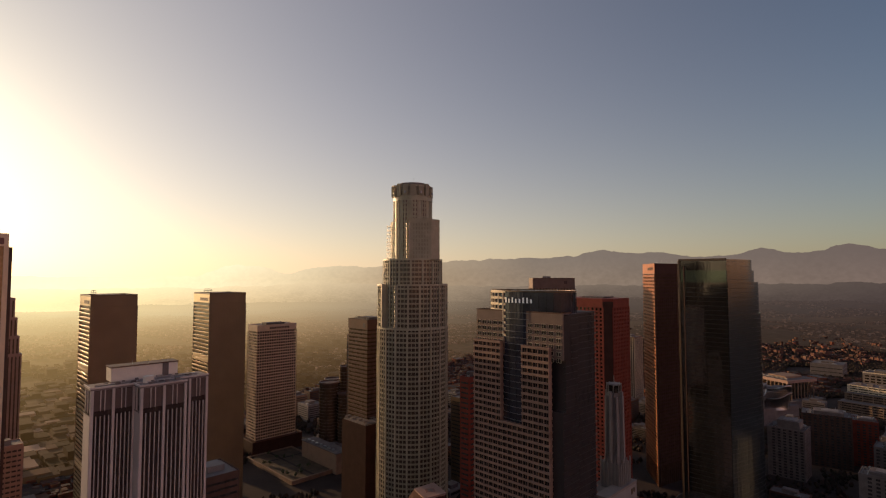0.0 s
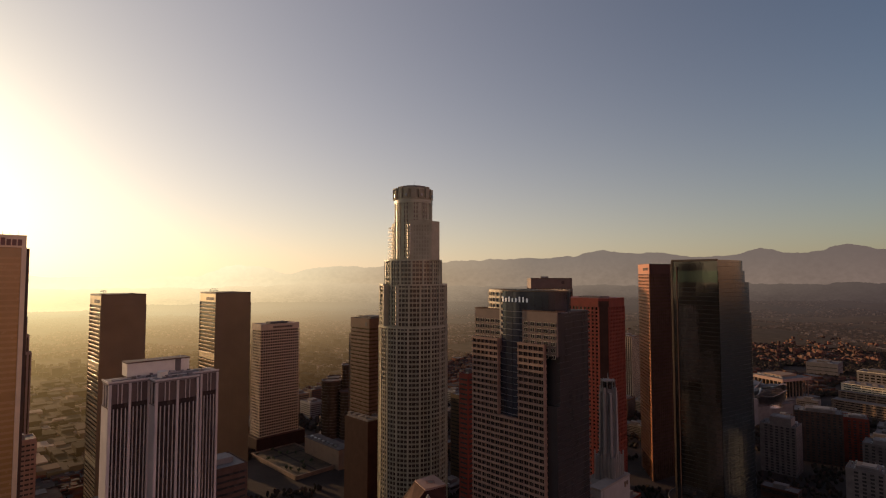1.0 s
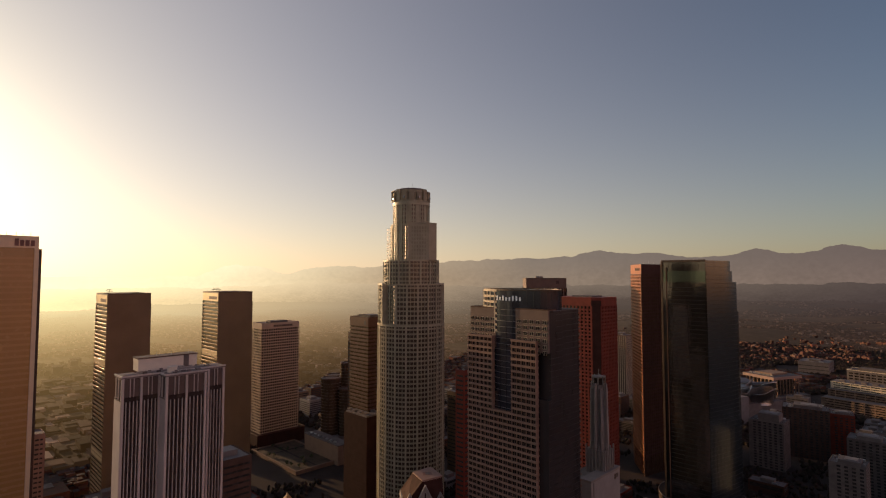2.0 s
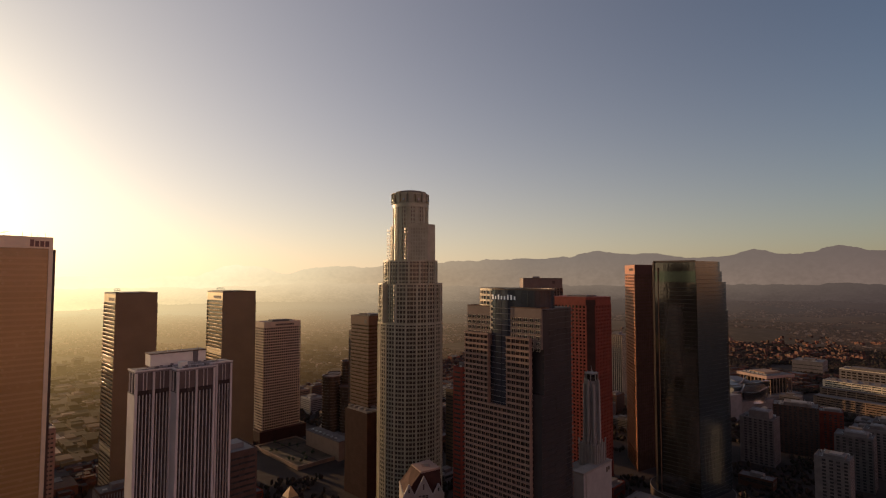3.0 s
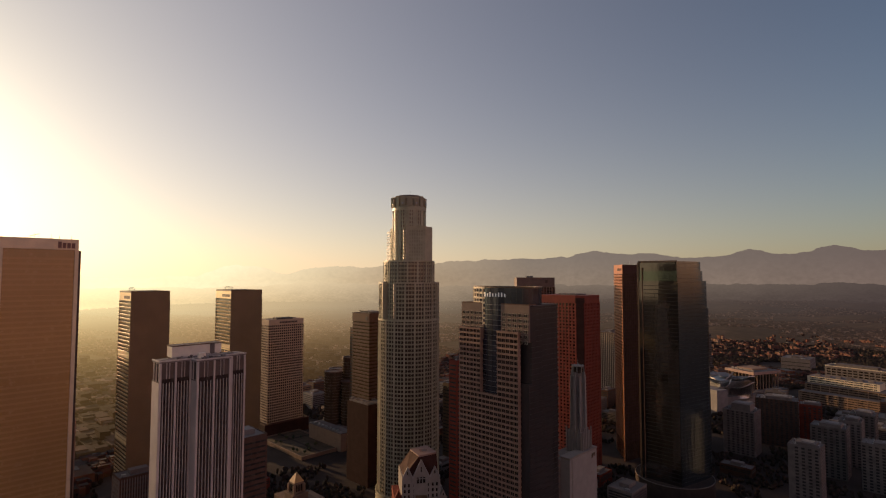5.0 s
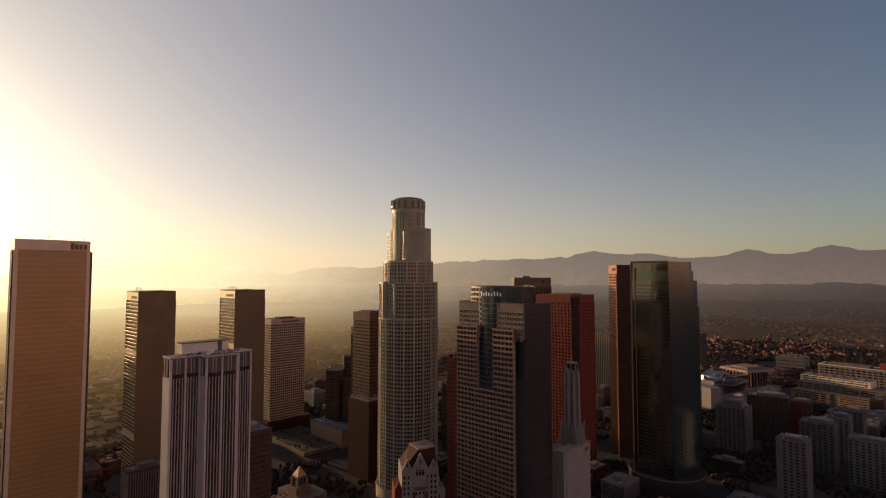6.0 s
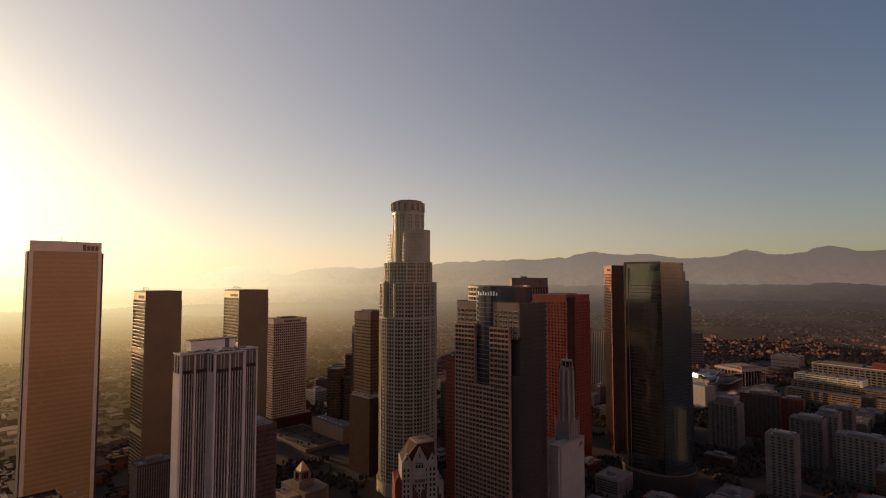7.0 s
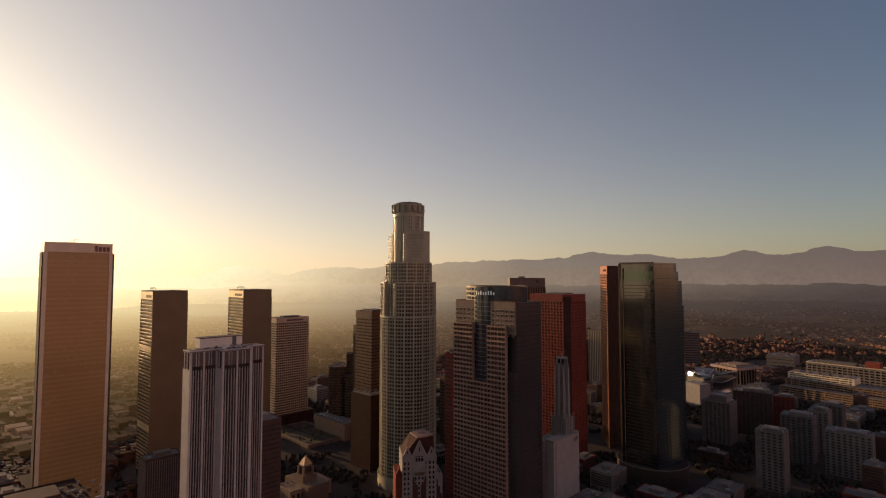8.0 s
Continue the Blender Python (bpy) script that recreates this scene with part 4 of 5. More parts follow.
def mirror_tower():
    """Mirror-glass tower: a flat face, a curved flank and a stepped shoulder."""
    t = thing("skyscraper", "dark mirror-glass tower with curved flank and stepped top", "skyscraper", 244.6, 455)
    W = 41.5

    def plan(reach):
        """The curved flank: out along the near side, round the far end."""
        return [(reach * math.sin(radians(7.2 * i)), -13.0 * math.sin(radians(7.2 * i)) * (reach / 50) + 24 * (1 - math.cos(radians(6.0 * i))) ** 2) for i in range(17)]

    for z0, z1, reach, inset in ((0, 196, 61.5, 0.0), (196, 224, 59.0, 0.1), (224, 234.5, 53.0, 0.8), (234.5, 244.2, 50.0, 1.2)):
        curve = plan(reach)
        pts = [(x + inset, y + inset) for x, y in curve] + [(curve[-1][0] * 0.7, W), (inset, W - inset)]
        prism(t, "glass_body" if z0 < 222 else "upper_step", "green_glass" if z0 == 224 else "mirror_glass", pts, z0, z1)
        outer = [(x + inset, y + inset - 0.1) for x, y in curve]
        inner = [(x + inset, y + inset + 0.5) for x, y in curve]
        stacked(t, "curved_flank", ring_mesh("curved_flank", "flank_pale", [(x, y + 0.05) for x, y in outer], inner, z1 - z0 - 0.1), [z0 + 0.05])
        me = ring_mesh("floor_line", "dark_joint", [(x, y + 0.03) for x, y in outer], inner, 0.16)
        stacked(t, "floor_line", me, [z for z in [12 + 3.9 * i for i in range(60)] if z0 <= z < z1 - 0.5])
    for i in range(54):
        bx(t, "floor_line", "dark_joint", -0.08, 0.25, 1.0, W - 6.5, 12 + 3.9 * i, 12.45 + 3.9 * i)
    # frame round the flat face
    bx(t, "face_frame", "dark_stone", -0.5, 1.4, W - 1.4, W + 0.2, 0, 243.6)
    bx(t, "face_frame", "brown_stone", -0.35, 1.2, W - 5.4, W - 4.6, 0, 238)
    bx(t, "face_frame", "dark_stone", 0.6, 2.2, 1.0, W, 243.0, 245.0)
    bx(t, "roof_plant", "roofing", 8, 30, 12, 34, 244.2, 245.1)
    for k in range(7):
        mast(t, 3, 8 + 4 * k, 244.2, 1.4, 0.15)
    return t


def stepped_tower():
    """Brown tower whose corner steps in towards the top."""
    t = thing("office_tower", "brown stone tower with a stepped serrated corner", "tower", -506, 576)
    for k, (x1, z1) in enumerate(((40, 141), (37.4, 161), (35, 182), (32.4, 204), (25, 212), (19, 222))):
        z0 = (0, 141, 161, 182, 204, 212)[k]
        bx(t, "setback", "rose_stone", 0.3 * k, x1, 0.3 * k, 40 - 3 * k, z0, z1)
        parapet(t, x1 - 0.3 * k, 40 - 3.3 * k, z1, 0.8, 0.5, "rose_stone", 0.3 * k, 0.3 * k)
        for i in range(int((x1 - 2) / 3.4)):
            bx(t, "window_strip", "bronze_glass", x1 - 2.6 - 3.4 * i, x1 - 1.2 - 3.4 * i, 0.3 * k - 0.06, 0.3 * k + 0.4, z0 + 1.5, z1 - 2.0)
    return t


def tower_podium():
    t = thing("podium", "round dark plaza podium under the mirror tower", "podium", 252, 489, turn=0)
    prism(t, "drum", "asphalt", arc(38.5, 0, 360, 64)[:-1], 0, 20)
    stacked(t, "rim", ring_mesh("rim", "concrete", arc(38.8, 0, 360, 64), arc(38.2, 0, 360, 64), 0.7), [20])
    prism(t, "terrace", "asphalt", arc(38.2, 0, 360, 48)[:-1], 20, 20.2)
    return t


tower_podium()
stepped_tower()
round_tower()
bronze_slab_tower()
twin_tower(-313.2, 471)
twin_tower(-234.8, 533)
grid_tower()
brown_tower()
fin_tower()
gridded_glass_tower()
box_top_tower()
red_tower()
knife_tower()
mirror_tower()

# ---- smaller buildings near the towers ----
def windows(parent, L, W, z0, z1, n, mat="plain_glass", h=1.6, x=0.0, y=0.0, inset=1.2):
    """Bands of dark glass set into the four walls, floor by floor."""
    step = (z1 - z0) / n
    for i in range(n):
        z = z0 + i * step + 1.0
        bx(parent, "window_band", mat, x + inset, x + L - inset, y - 0.06, y + W + 0.06, z, z + h)
        bx(parent, "window_band", mat, x - 0.06, x + L + 0.06, y + inset, y + W - inset, z, z + h)


def block(name, label, x, y, L, W, H, wall, floors_n, turn=45.0, pier=0, plant=True, category="building", top="concrete", rib="", roof="roofing"):
    t = thing(name, label, category, x, y, turn=turn)
    bx(t, "wall", wall, 0, L, 0, W, 0, H)
    windows(t, L, W, 5, H - 2, floors_n)
    if pier:
        piers(t, L, W, 0, H - 1, pier, max(2, int(pier * W / L)), 0.8, 0.2, rib or wall)
    parapet(t, L, W, H, 1.0, 0.5, wall)
    bx(t, "roof", roof, 0.5, L - 0.5, 0.5, W - 0.5, H, H + 0.15)
    if plant:
        bx(t, "roof_plant", top, L * 0.3, L * 0.75, W * 0.3, W * 0.7, H + 0.15, H + 4)
        bx(t, "roof_vent", "steel", L * 0.1, L * 0.2, W * 0.2, W * 0.35, H + 0.15, H + 2)
    return t


def lantern_tower():
    """Pale deco tower: a blank slab below, buttressed shaft above, lantern on top."""
    t = thing("deco_tower", "pale deco tower with tapering buttresses on a white slab", "tower", 115, 379)
    bx(t, "slab", "concrete", -2, 40, 9.2, 24, 0, 71)
    bx(t, "slab_face", "ivory", 0, 46, 0, 9, 0, 73.4)
    bx(t, "slab_edge", "limestone", -0.4, 46.4, -0.3, 9.3, 72.4, 74.2)
    bx(t, "slab_fin", "limestone", 3.0, 4.6, -0.5, 0.2, 0, 72)
    bx(t, "wall_lamp", "dark_stone", 37, 38.6, -0.6, 0, 66, 70)
    bx(t, "wall_lamp", "dark_stone", 40.5, 42, -0.6, 0, 67, 70)
    bx(t, "shoulder", "pale_paint", 25.0, 41.0, 2.5, 19, 70, 89)
    for k in range(6):
        bx(t, "shoulder_pier", "limestone", 25.1 + 2.9 * k, 26.2 + 2.9 * k, 1.8, 2.7, 70, 90 + (k % 2) * 3)
        bx(t, "shoulder_pier", "limestone", 24.3, 25.2, 3.0 + 2.9 * k, 4.1 + 2.9 * k, 70, 90 + (k % 2) * 3)
    cx, cy = 33.0, 10.5
    bm = bmesh.new()
    bmesh.ops.create_cone(bm, cap_ends=True, segments=8, radius1=5.3, radius2=4.5, depth=58, matrix=Matrix.Translation((cx, cy, 86 + 29)) @ Matrix.Rotation(radians(22.5), 4, "Z"))
    part("shaft", bm, "pale_paint", t)
    for i in range(8):
        a = radians(45 * i)
        ob = prism(t, "buttress", "ivory", [(-1.3, -0.75), (1.3, -0.75), (1.3, 0.75), (-1.3, 0.75)], 0, 52 if i % 2 else 56)
        ob.location, ob.rotation_euler = (cx + 6.4 * math.cos(a), cy + 6.4 * math.sin(a), 86), (0, radians(-0.7), a)
        ob = prism(t, "buttress_foot", "limestone", [(-1.2, -1.0), (1.2, -1.0), (1.2, 1.0), (-1.2, 1.0)], 0, 12 if i % 2 else 8)
        ob.location, ob.rotation_euler = (cx + 7.0 * math.cos(a), cy + 7.0 * math.sin(a), 83), (0, radians(-3), a)
    prism(t, "lantern", "dark_glass", arc(5.0, 0, 360, 8, cx, cy)[:-1], 141, 146.5)
    for i in range(8):
        a = radians(45 * i + 22)
        bx(t, "lantern_post", "steel", cx + 5.2 * math.cos(a) - 0.35, cx + 5.2 * math.cos(a) + 0.35, cy + 5.2 * math.sin(a) - 0.35, cy + 5.2 * math.sin(a) + 0.35, 141, 148)
    prism(t, "lantern_roof", "steel", arc(5.4, 0, 360, 8, cx, cy)[:-1], 146.5, 147.4)
    mast(t, cx, cy, 147, 6, 0.3)
    # a low roof with plant at the foot of the slab
    bx(t, "foot_block", "concrete", -6, 60, -26, -0.6, 0, 15)
    rnd = random.Random(12)
    for k in range(22):
        x0, y0, s = rnd.uniform(-4, 54), rnd.uniform(-24, -6), rnd.uniform(0.8, 3.4)
        bx(t, "roof_vent", rnd.choice(("steel", "roofing", "pale_paint")), x0, x0 + s, y0, y0 + s * 0.7, 15, 15.6 + s * 0.5)
    return t


def gabled_block():
    """Ornate pale building with steep gables, brick flank and a flat landing roof."""
    t = thing("gabled_building", "pale gothic building with steep gables and red brick flank", "building", -9.6, 338, turn=10)
    bx(t, "wall", "limestone", -14.5, 14.5, 0, 30, 0, 74)
    bx(t, "brick_flank", "brick", -20, -14.4, 4, 30, 0, 58)
    bx(t, "side_wing", "limestone", 14.4, 21, 4, 30, 0, 56)
    for x, w, h, z in ((0, 6.5, 13.0, 74), (-10.5, 3.9, 8.0, 74), (10.6, 3.8, 7.6, 74), (-17, 3.0, 6.0, 58), (18, 3.0, 6.0, 56)):
        g = prism(t, "gable", "limestone" if x > -15 else "brick", [(-w, 0), (w, 0), (0, h)], 0, 2.2)
        g.matrix_basis = Matrix.Translation((x, 1.9 if abs(x) < 14 else 5.9, z)) @ Matrix.Rotation(radians(90), 4, "X")
        bx(t, "gable_slit", "dark_glass", x - 0.4, x + 0.4, -0.35 if abs(x) < 14 else 3.6, 0.2 if abs(x) < 14 else 4.2, z + h * 0.3, z + h * 0.6)
    low = [(-13.5, 2.2), (13.5, 2.2), (14.0, 29.0), (-14.0, 29.0)]
    high = [(-1.6, 3.2), (13.4, 9.5), (8.2, 28.0), (-6.4, 20.0)]
    for i in range(4):
        j = (i + 1) % 4
        cx, cy = 0.0, 15.0
        verts = [(*low[i], 73.9), (*low[j], 73.9), (*high[j], 88.5), (*high[i], 88.5)]
        verts += [(x + (cx - x) * 0.04, y + (cy - y) * 0.04, z - 0.6) for x, y, z in verts]
        faces = [(0, 1, 2, 3), (7, 6, 5, 4), (0, 4, 5, 1), (1, 5, 6, 2), (2, 6, 7, 3), (3, 7, 4, 0)]
        link("roof_slope", poly_mesh("roof_slope", verts, faces, "tile_roof"), t)
    prism(t, "landing_pad", "rose_stone", high, 88.0, 89.3)
    bx(t, "pad_mark", "sign_red", 0.6, 6.8, 12, 18, 89.3, 89.34)
    bx(t, "pad_mark", "concrete", 2.0, 5.4, 13.2, 16.8, 89.34, 89.38)
    for col in range(9):
        x = -12.6 + 3.1 * col
        for row in range(16):
            if abs(x) < 5 and row > 12:
                continue
            bx(t, "pane", "dark_glass", x - 0.7, x + 0.7, -0.1, 0.4, 4 + 4.2 * row, 6.4 + 4.2 * row)
    for k in range(3):
        bx(t, "pane", "dark_glass", -3.4 + 2.4 * k, -1.6 + 2.4 * k, -0.1, 0.4, 69.5, 76.5)
        bx(t, "transom", "limestone", -3.4 + 2.4 * k, -1.6 + 2.4 * k, -0.2, 0.3, 72.6, 73.1)
    # pale copings along the gable slopes
    for x, w, h in ((0, 6.5, 13.0), (-10.5, 3.9, 8.0), (10.6, 3.8, 7.6)):
        for s in (-1, 1):
            ob = bx(t, "coping", "ivory", -0.35, 0.35, -0.5, 0.5, 0, math.hypot(w, h))
            ob.location, ob.rotation_euler = (x + s * w / 2, -0.4, 74 + h / 2 + 0.1), (0, -s * math.atan2(w, h), 0)
    bx(t, "arcade", "dark_stone", -4.5, 4.5, -0.9, 0.4, 58, 60.6)
    bx(t, "arcade_sill", "limestone", -5.0, 5.0, -1.2, 0.4, 57.0, 58.0)
    bx(t, "arcade_sill", "limestone", -4.2, 4.2, -0.9, 0.4, 52.5, 53.4)
    for s in (-1, 1):
        for x0, x1, zt in ((1.2, 2.8, 50), (2.8, 4.4, 54), (4.4, 6.0, 57)):
            bx(t, "dark_panel", "maroon", min(s * x0, s * x1), max(s * x0, s * x1), -0.2, 0.3, 0, zt)
    for k, zt in enumerate((52, 46, 40)):
        bx(t, "wing_panel", "maroon", 15.2 + 1.8 * k, 16.9 + 1.8 * k, 3.8, 4.2, 0, zt)
    for x in (-6.6, 6.6, -14.2, 14.2):
        bx(t, "pier", "limestone", x - 0.6, x + 0.6, -0.7, 0.3, 0, 75)
    return t


def library():
    """Low stepped pale building with a pyramid-topped tower."""
    t = thing("library", "low stepped stucco building with gilded pyramid tower", "library", -128, 436)
    bx(t, "wing", "plaster", -24, 24, -6, 20, 0, 14)
    bx(t, "wing", "plaster", -10, 14, -16, 30, 0, 17)
    bx(t, "tower_base", "plaster", -8, 8, -2, 14, 14, 23)
    bx(t, "tower_shaft", "plaster", -5, 5, 1, 11, 23, 33)
    for x, y in ((-5, 1), (5, 1), (-5, 11), (5, 11)):
        bx(t, "corner_pier", "plaster", x - 1.2, x + 1.2, y - 1.2, y + 1.2, 17, 31)
    bm = bmesh.new()
    bmesh.ops.create_cone(bm, cap_ends=True, segments=4, radius1=7.2, radius2=0.2, depth=8.5, matrix=Matrix.Translation((0, 6, 37.2)) @ Matrix.Rotation(radians(45), 4, "Z"))
    part("pyramid_roof", bm, "gold", t, "gilded tile pyramid")
    for k in range(3):
        bx(t, "window", "dark_glass", -3.4 + 2.5 * k, -1.8 + 2.5 * k, 0.9, 1.3, 24.5, 31)
        bx(t, "window", "dark_glass", -5.1, -4.7, 2.6 + 2.5 * k, 4.2 + 2.5 * k, 24.5, 31)
    for k in range(8):
        bx(t, "window", "dark_glass", -22 + 5.6 * k, -19.5 + 5.6 * k, -6.1, -5.7, 4, 10)
        bx(t, "roof_monitor", "concrete", -22 + 5.6 * k, -19.0 + 5.6 * k, 16, 19, 14, 15.5)
    return t


def roof_garden():
    t = thing("roof_garden", "planted roof garden with pale walls above a dark plaza", "garden", -166.0, 592)
    bx(t, "wall", "plaster", 0, 62, 0, 112, 0, 3.2)
    bx(t, "lawn", "lawn", 3, 59, 3, 109, 3.2, 3.5)
    parapet(t, 62, 112, 3.2, 1.3, 2.2, "plaster")
    bx(t, "path", "asphalt", 28, 31, 3, 109, 3.5, 3.56)
    bx(t, "path", "asphalt", 3, 59, 78, 81, 3.5, 3.56)
    bx(t, "pavilion", "plaster", 52, 70, -8, 69, 0, 23)
    bx(t, "pavilion_roof", "concrete", 51.5, 70.5, -8.5, 69.5, 23, 24)
    for k in range(7):
        bx(t, "roof_vent", "steel", 55, 58, 4 + 9 * k, 7 + 9 * k, 24, 25.6)
    random.seed(5)
    for k in range(14):
        bm = bmesh.new()
        for c in range(7):
            bmesh.ops.create_icosphere(bm, subdivisions=1, radius=random.uniform(0.7, 1.5), matrix=Matrix.Translation((random.uniform(-1.5, 1.5), random.uniform(-1.5, 1.5), random.uniform(2, 4.2))))
        for v in bm.verts:
            v.co += Vector((random.uniform(-0.3, 0.3), random.uniform(-0.3, 0.3), random.uniform(-0.3, 0.3)))
        bmesh.ops.create_cone(bm, cap_ends=True, segments=5, radius1=0.25, radius2=0.15, depth=2.4, matrix=Matrix.Translation((0, 0, 1.2)))
        part("shrub", bm, "foliage", t).location = (random.uniform(5, 48), random.uniform(6, 106), 3.5)
    return t


def round_hotel():
    """A cluster of dark mirror-glass cylinders round a taller one."""
    t = thing("hotel", "cluster of dark glass cylinder towers with a pale rim", "hotel", -136, 712, turn=0)
    for x, y, r, h in ((-14, -8, 13.0, 90), (9, -14, 11.0, 77), (4, 14, 9.0, 107), (-16, 26, 12, 88), (16, 26, 12, 88)):
        prism(t, "glass_drum", "bronze_glass", arc(r, 0, 360, 28, x, y)[:-1], 0, h)
        rim = ring_mesh("rim", "brown_stone", arc(r + 0.3, 0, 360, 28, x, y), arc(r - 1.5, 0, 360, 28, x, y), 1.6)
        stacked(t, "rim", rim, [h - 0.4])
        prism(t, "drum_roof", "brown_stone", arc(r - 1.4, 0, 360, 28, x, y)[:-1], h, h + 0.3)
        line = ring_mesh("floor_line", "dark_stone", arc(r + 0.08, 0, 360, 28, x, y), arc(r - 0.4, 0, 360, 28, x, y), 0.5)
        stacked(t, "floor_line", line, [8 + 4 * i for i in range(int(h / 4) - 2)])
    bx(t, "lift_shaft", "bronze_glass", -15.0, -13.6, -21.6, -20.6, 20, 84)
    bx(t, "podium", "concrete", -34, 34, -26, 46, 0, 16)
    return t


def concert_hall():
    """Sail-like sheets of steel round a hall."""
    t = thing("concert_hall", "concert hall of curved brushed steel sails", "hall", 508, 866, turn=20)
    t.location.z = 14
    bx(t, "podium", "concrete", -42, 46, -36, 40, -14, 12)
    random.seed(9)
    for cx, cy, w, h, a, lean, bow in ((-30, -20, 34, 44, 15, 10, 8), (6, -30, 40, 40, -12, 8, 9), (32, -12, 34, 48, -48, 9, 8), (-8, 0, 52, 52, 6, 7, 10), (-40, 6, 34, 38, 62, 8, 8), (22, 16, 42, 46, 160, 8, 9), (-20, 26, 40, 42, 200, 8, 8)):
        n, k = 14, 8
        verts, faces = [], []
        for side in (0, 1):
            for j in range(k + 1):
                for i in range(n + 1):
                    s, z = i / n - 0.5, j / k
                    top = 1 + 0.28 * s + 0.10 * math.sin(6 * s)
                    verts.append((s * w * (1 + 0.12 * z), -bow * (1 - (2 * s) ** 2) - lean * (z - 0.3) ** 2 * 1.8 + side * 0.8, 8 + (h * 0.78 - 8) * z * top))
        m = (n + 1) * (k + 1)
        for j in range(k):
            for i in range(n):
                q = j * (n + 1) + i
                faces += [(q, q + 1, q + n + 2, q + n + 1), (m + q + 1, m + q, m + q + n + 1, m + q + n + 2)]
        for i in range(n):
            q = k * (n + 1) + i
            faces.append((q, q + 1, m + q + 1, m + q))
        for j in range(k):
            q = j * (n + 1)
            faces += [(q, q + n + 1, m + q + n + 1, m + q), (q + n, m + q + n, m + q + 2 * n + 1, q + 2 * n + 1)]
        ob = link("sail", poly_mesh("sail", verts, faces, "metal_hall"), t)
        ob.location, ob.rotation_euler = (cx, cy, 0), (0, 0, radians(a))
        for p in ob.data.polygons:
            p.use_smooth = True
    # a sheet turned to the low sun
    glint = arc(60, -7, 7, 10)
    sheet = link("bright_sail", ring_mesh("bright_sail", "metal_hall", glint, arc(59.4, -7, 7, 10), 7.5), t)
    out = Vector((-0.946, -0.247, 0.212)).normalized()
    across = Vector((0, 0, 1)).cross(out).normalized()
    turned = Matrix((out, across, out.cross(across))).transposed().to_4x4()
    sheet.matrix_basis = Matrix.Rotation(radians(-20), 4, "Z") @ Matrix.Translation((-40.0, -19.0, 38.0)) @ turned @ Matrix.Translation((-60, 0, -3.5))
    bx(t, "hall_body", "metal_hall", -36, 38, -26, 30, 12, 35)
    for k, (x0, y0, w, d, tilt, mat) in enumerate(((-32, -20, 30, 20, 9, "steel"), (2, -22, 34, 18, -7, "roofing"), (-30, 4, 26, 22, -8, "roofing"), (0, 0, 34, 24, 10, "pale_paint"), (-10, -6, 16, 8, 16, "pale_paint"))):
        ob = bx(t, "roof_panel", mat, x0, x0 + w, y0, y0 + d, 36.5 + k * 0.6, 37.3 + k * 0.6)
        ob.rotation_euler = (radians(tilt), radians(tilt * 0.6), 0)
    bx(t, "sunlit_wall", "pale_paint", -64, -40, -44, -8, -14, 27)
    return t


def colonnade_hall():
    t = thing("theatre", "colonnaded theatre with a broad flat brown roof", "theatre", 600, 930, turn=20)
    bx(t, "podium", "concrete", -12, 80, -10, 72, 0, 14)
    bx(t, "glass_body", "dark_glass", 7, 61, 7, 53, 14, 43)
    bx(t, "roof", "rose_stone", -2, 70, -2, 62, 43, 48)
    bx(t, "roof_deck", "roofing", 0, 68, 0, 60, 48, 48.3)
    bx(t, "roof_step", "plaster", 14, 54, 14, 48, 48.3, 51.5)
    for i in range(8):
        bx(t, "column", "plaster", 0.6, 2.2, 2 + 7.7 * i, 3.6 + 7.7 * i, 14, 43)
    for i in range(9):
        bx(t, "column", "plaster", 2 + 7.8 * i, 3.6 + 7.8 * i, 0.6, 2.2, 14, 43)
    for i in range(6):
        bx(t, "roof_light", "pale_paint", 7, 9, 6 + 8.5 * i, 12 + 8.5 * i, 48.3, 50.6)
    return t


def terraced_offices():
    """Long pale offices with stepped ribbon windows."""
    t = thing("terraced_offices", "long sunlit cream office block with ribbon windows and terraces", "offices", 758.6, 820.3, turn=36)
    # upper terrace cream as sunlit, lower ones plaster: light put into the colour
    for x0, x1, y0, y1, z0, z1, mat in ((-26, 40, -60, 122, 0, 20, "plaster"), (-6, 40, -70, 118, 20, 32, "plaster"), (8, 40, 10, 118, 32, 44, "cream")):
        bx(t, "terrace", mat, x0, x1, y0, y1, z0, z1)
        for k in range(int((z1 - z0) / 4)):
            bx(t, "window_band", "dark_glass", x0 - 0.06, x0 + 1, y0 + 4, y1 - 4, z0 + 1.4 + 4 * k, z0 + 2.8 + 4 * k)
        for k in range(int((y1 - y0) / 14)):
            bx(t, "mullion", mat, x0 - 0.2, x0 + 1, y0 + 8 + 14 * k, y0 + 9.2 + 14 * k, z0, z1)
        bx(t, "roof", "roofing", x0 + 1, x1 - 1, y0 + 1, y1 - 1, z1, z1 + 0.4)
    for k in range(6):
        bx(t, "roof_plant", "concrete", 16, 26, 20 + 16 * k, 28 + 16 * k, 44.4, 47.5)
    return t


def slab_offices():
    t = thing("slab_offices", "wide grey office slab with rows of square windows", "offices", 911.8, 871, turn=36)
    L, W, H = 40, 186, 46
    bx(t, "wall", "concrete", 0, L, 0, W, 0, H)
    for k in range(7):
        for i in range(20):
            bx(t, "pane", "dark_glass", -0.08, 0.5, 5 + 9 * i, 11.5 + 9 * i, 8 + 5.2 * k, 10.8 + 5.2 * k)
    parapet(t, L, W, H, 1.5, 0.8, "cream")
    bx(t, "roof_plant", "red_granite", 8, 26, 60, 84, H, H + 12)
    bx(t, "roof_plant", "concrete", 8, 30, 100, 170, H, H + 5)
    return t


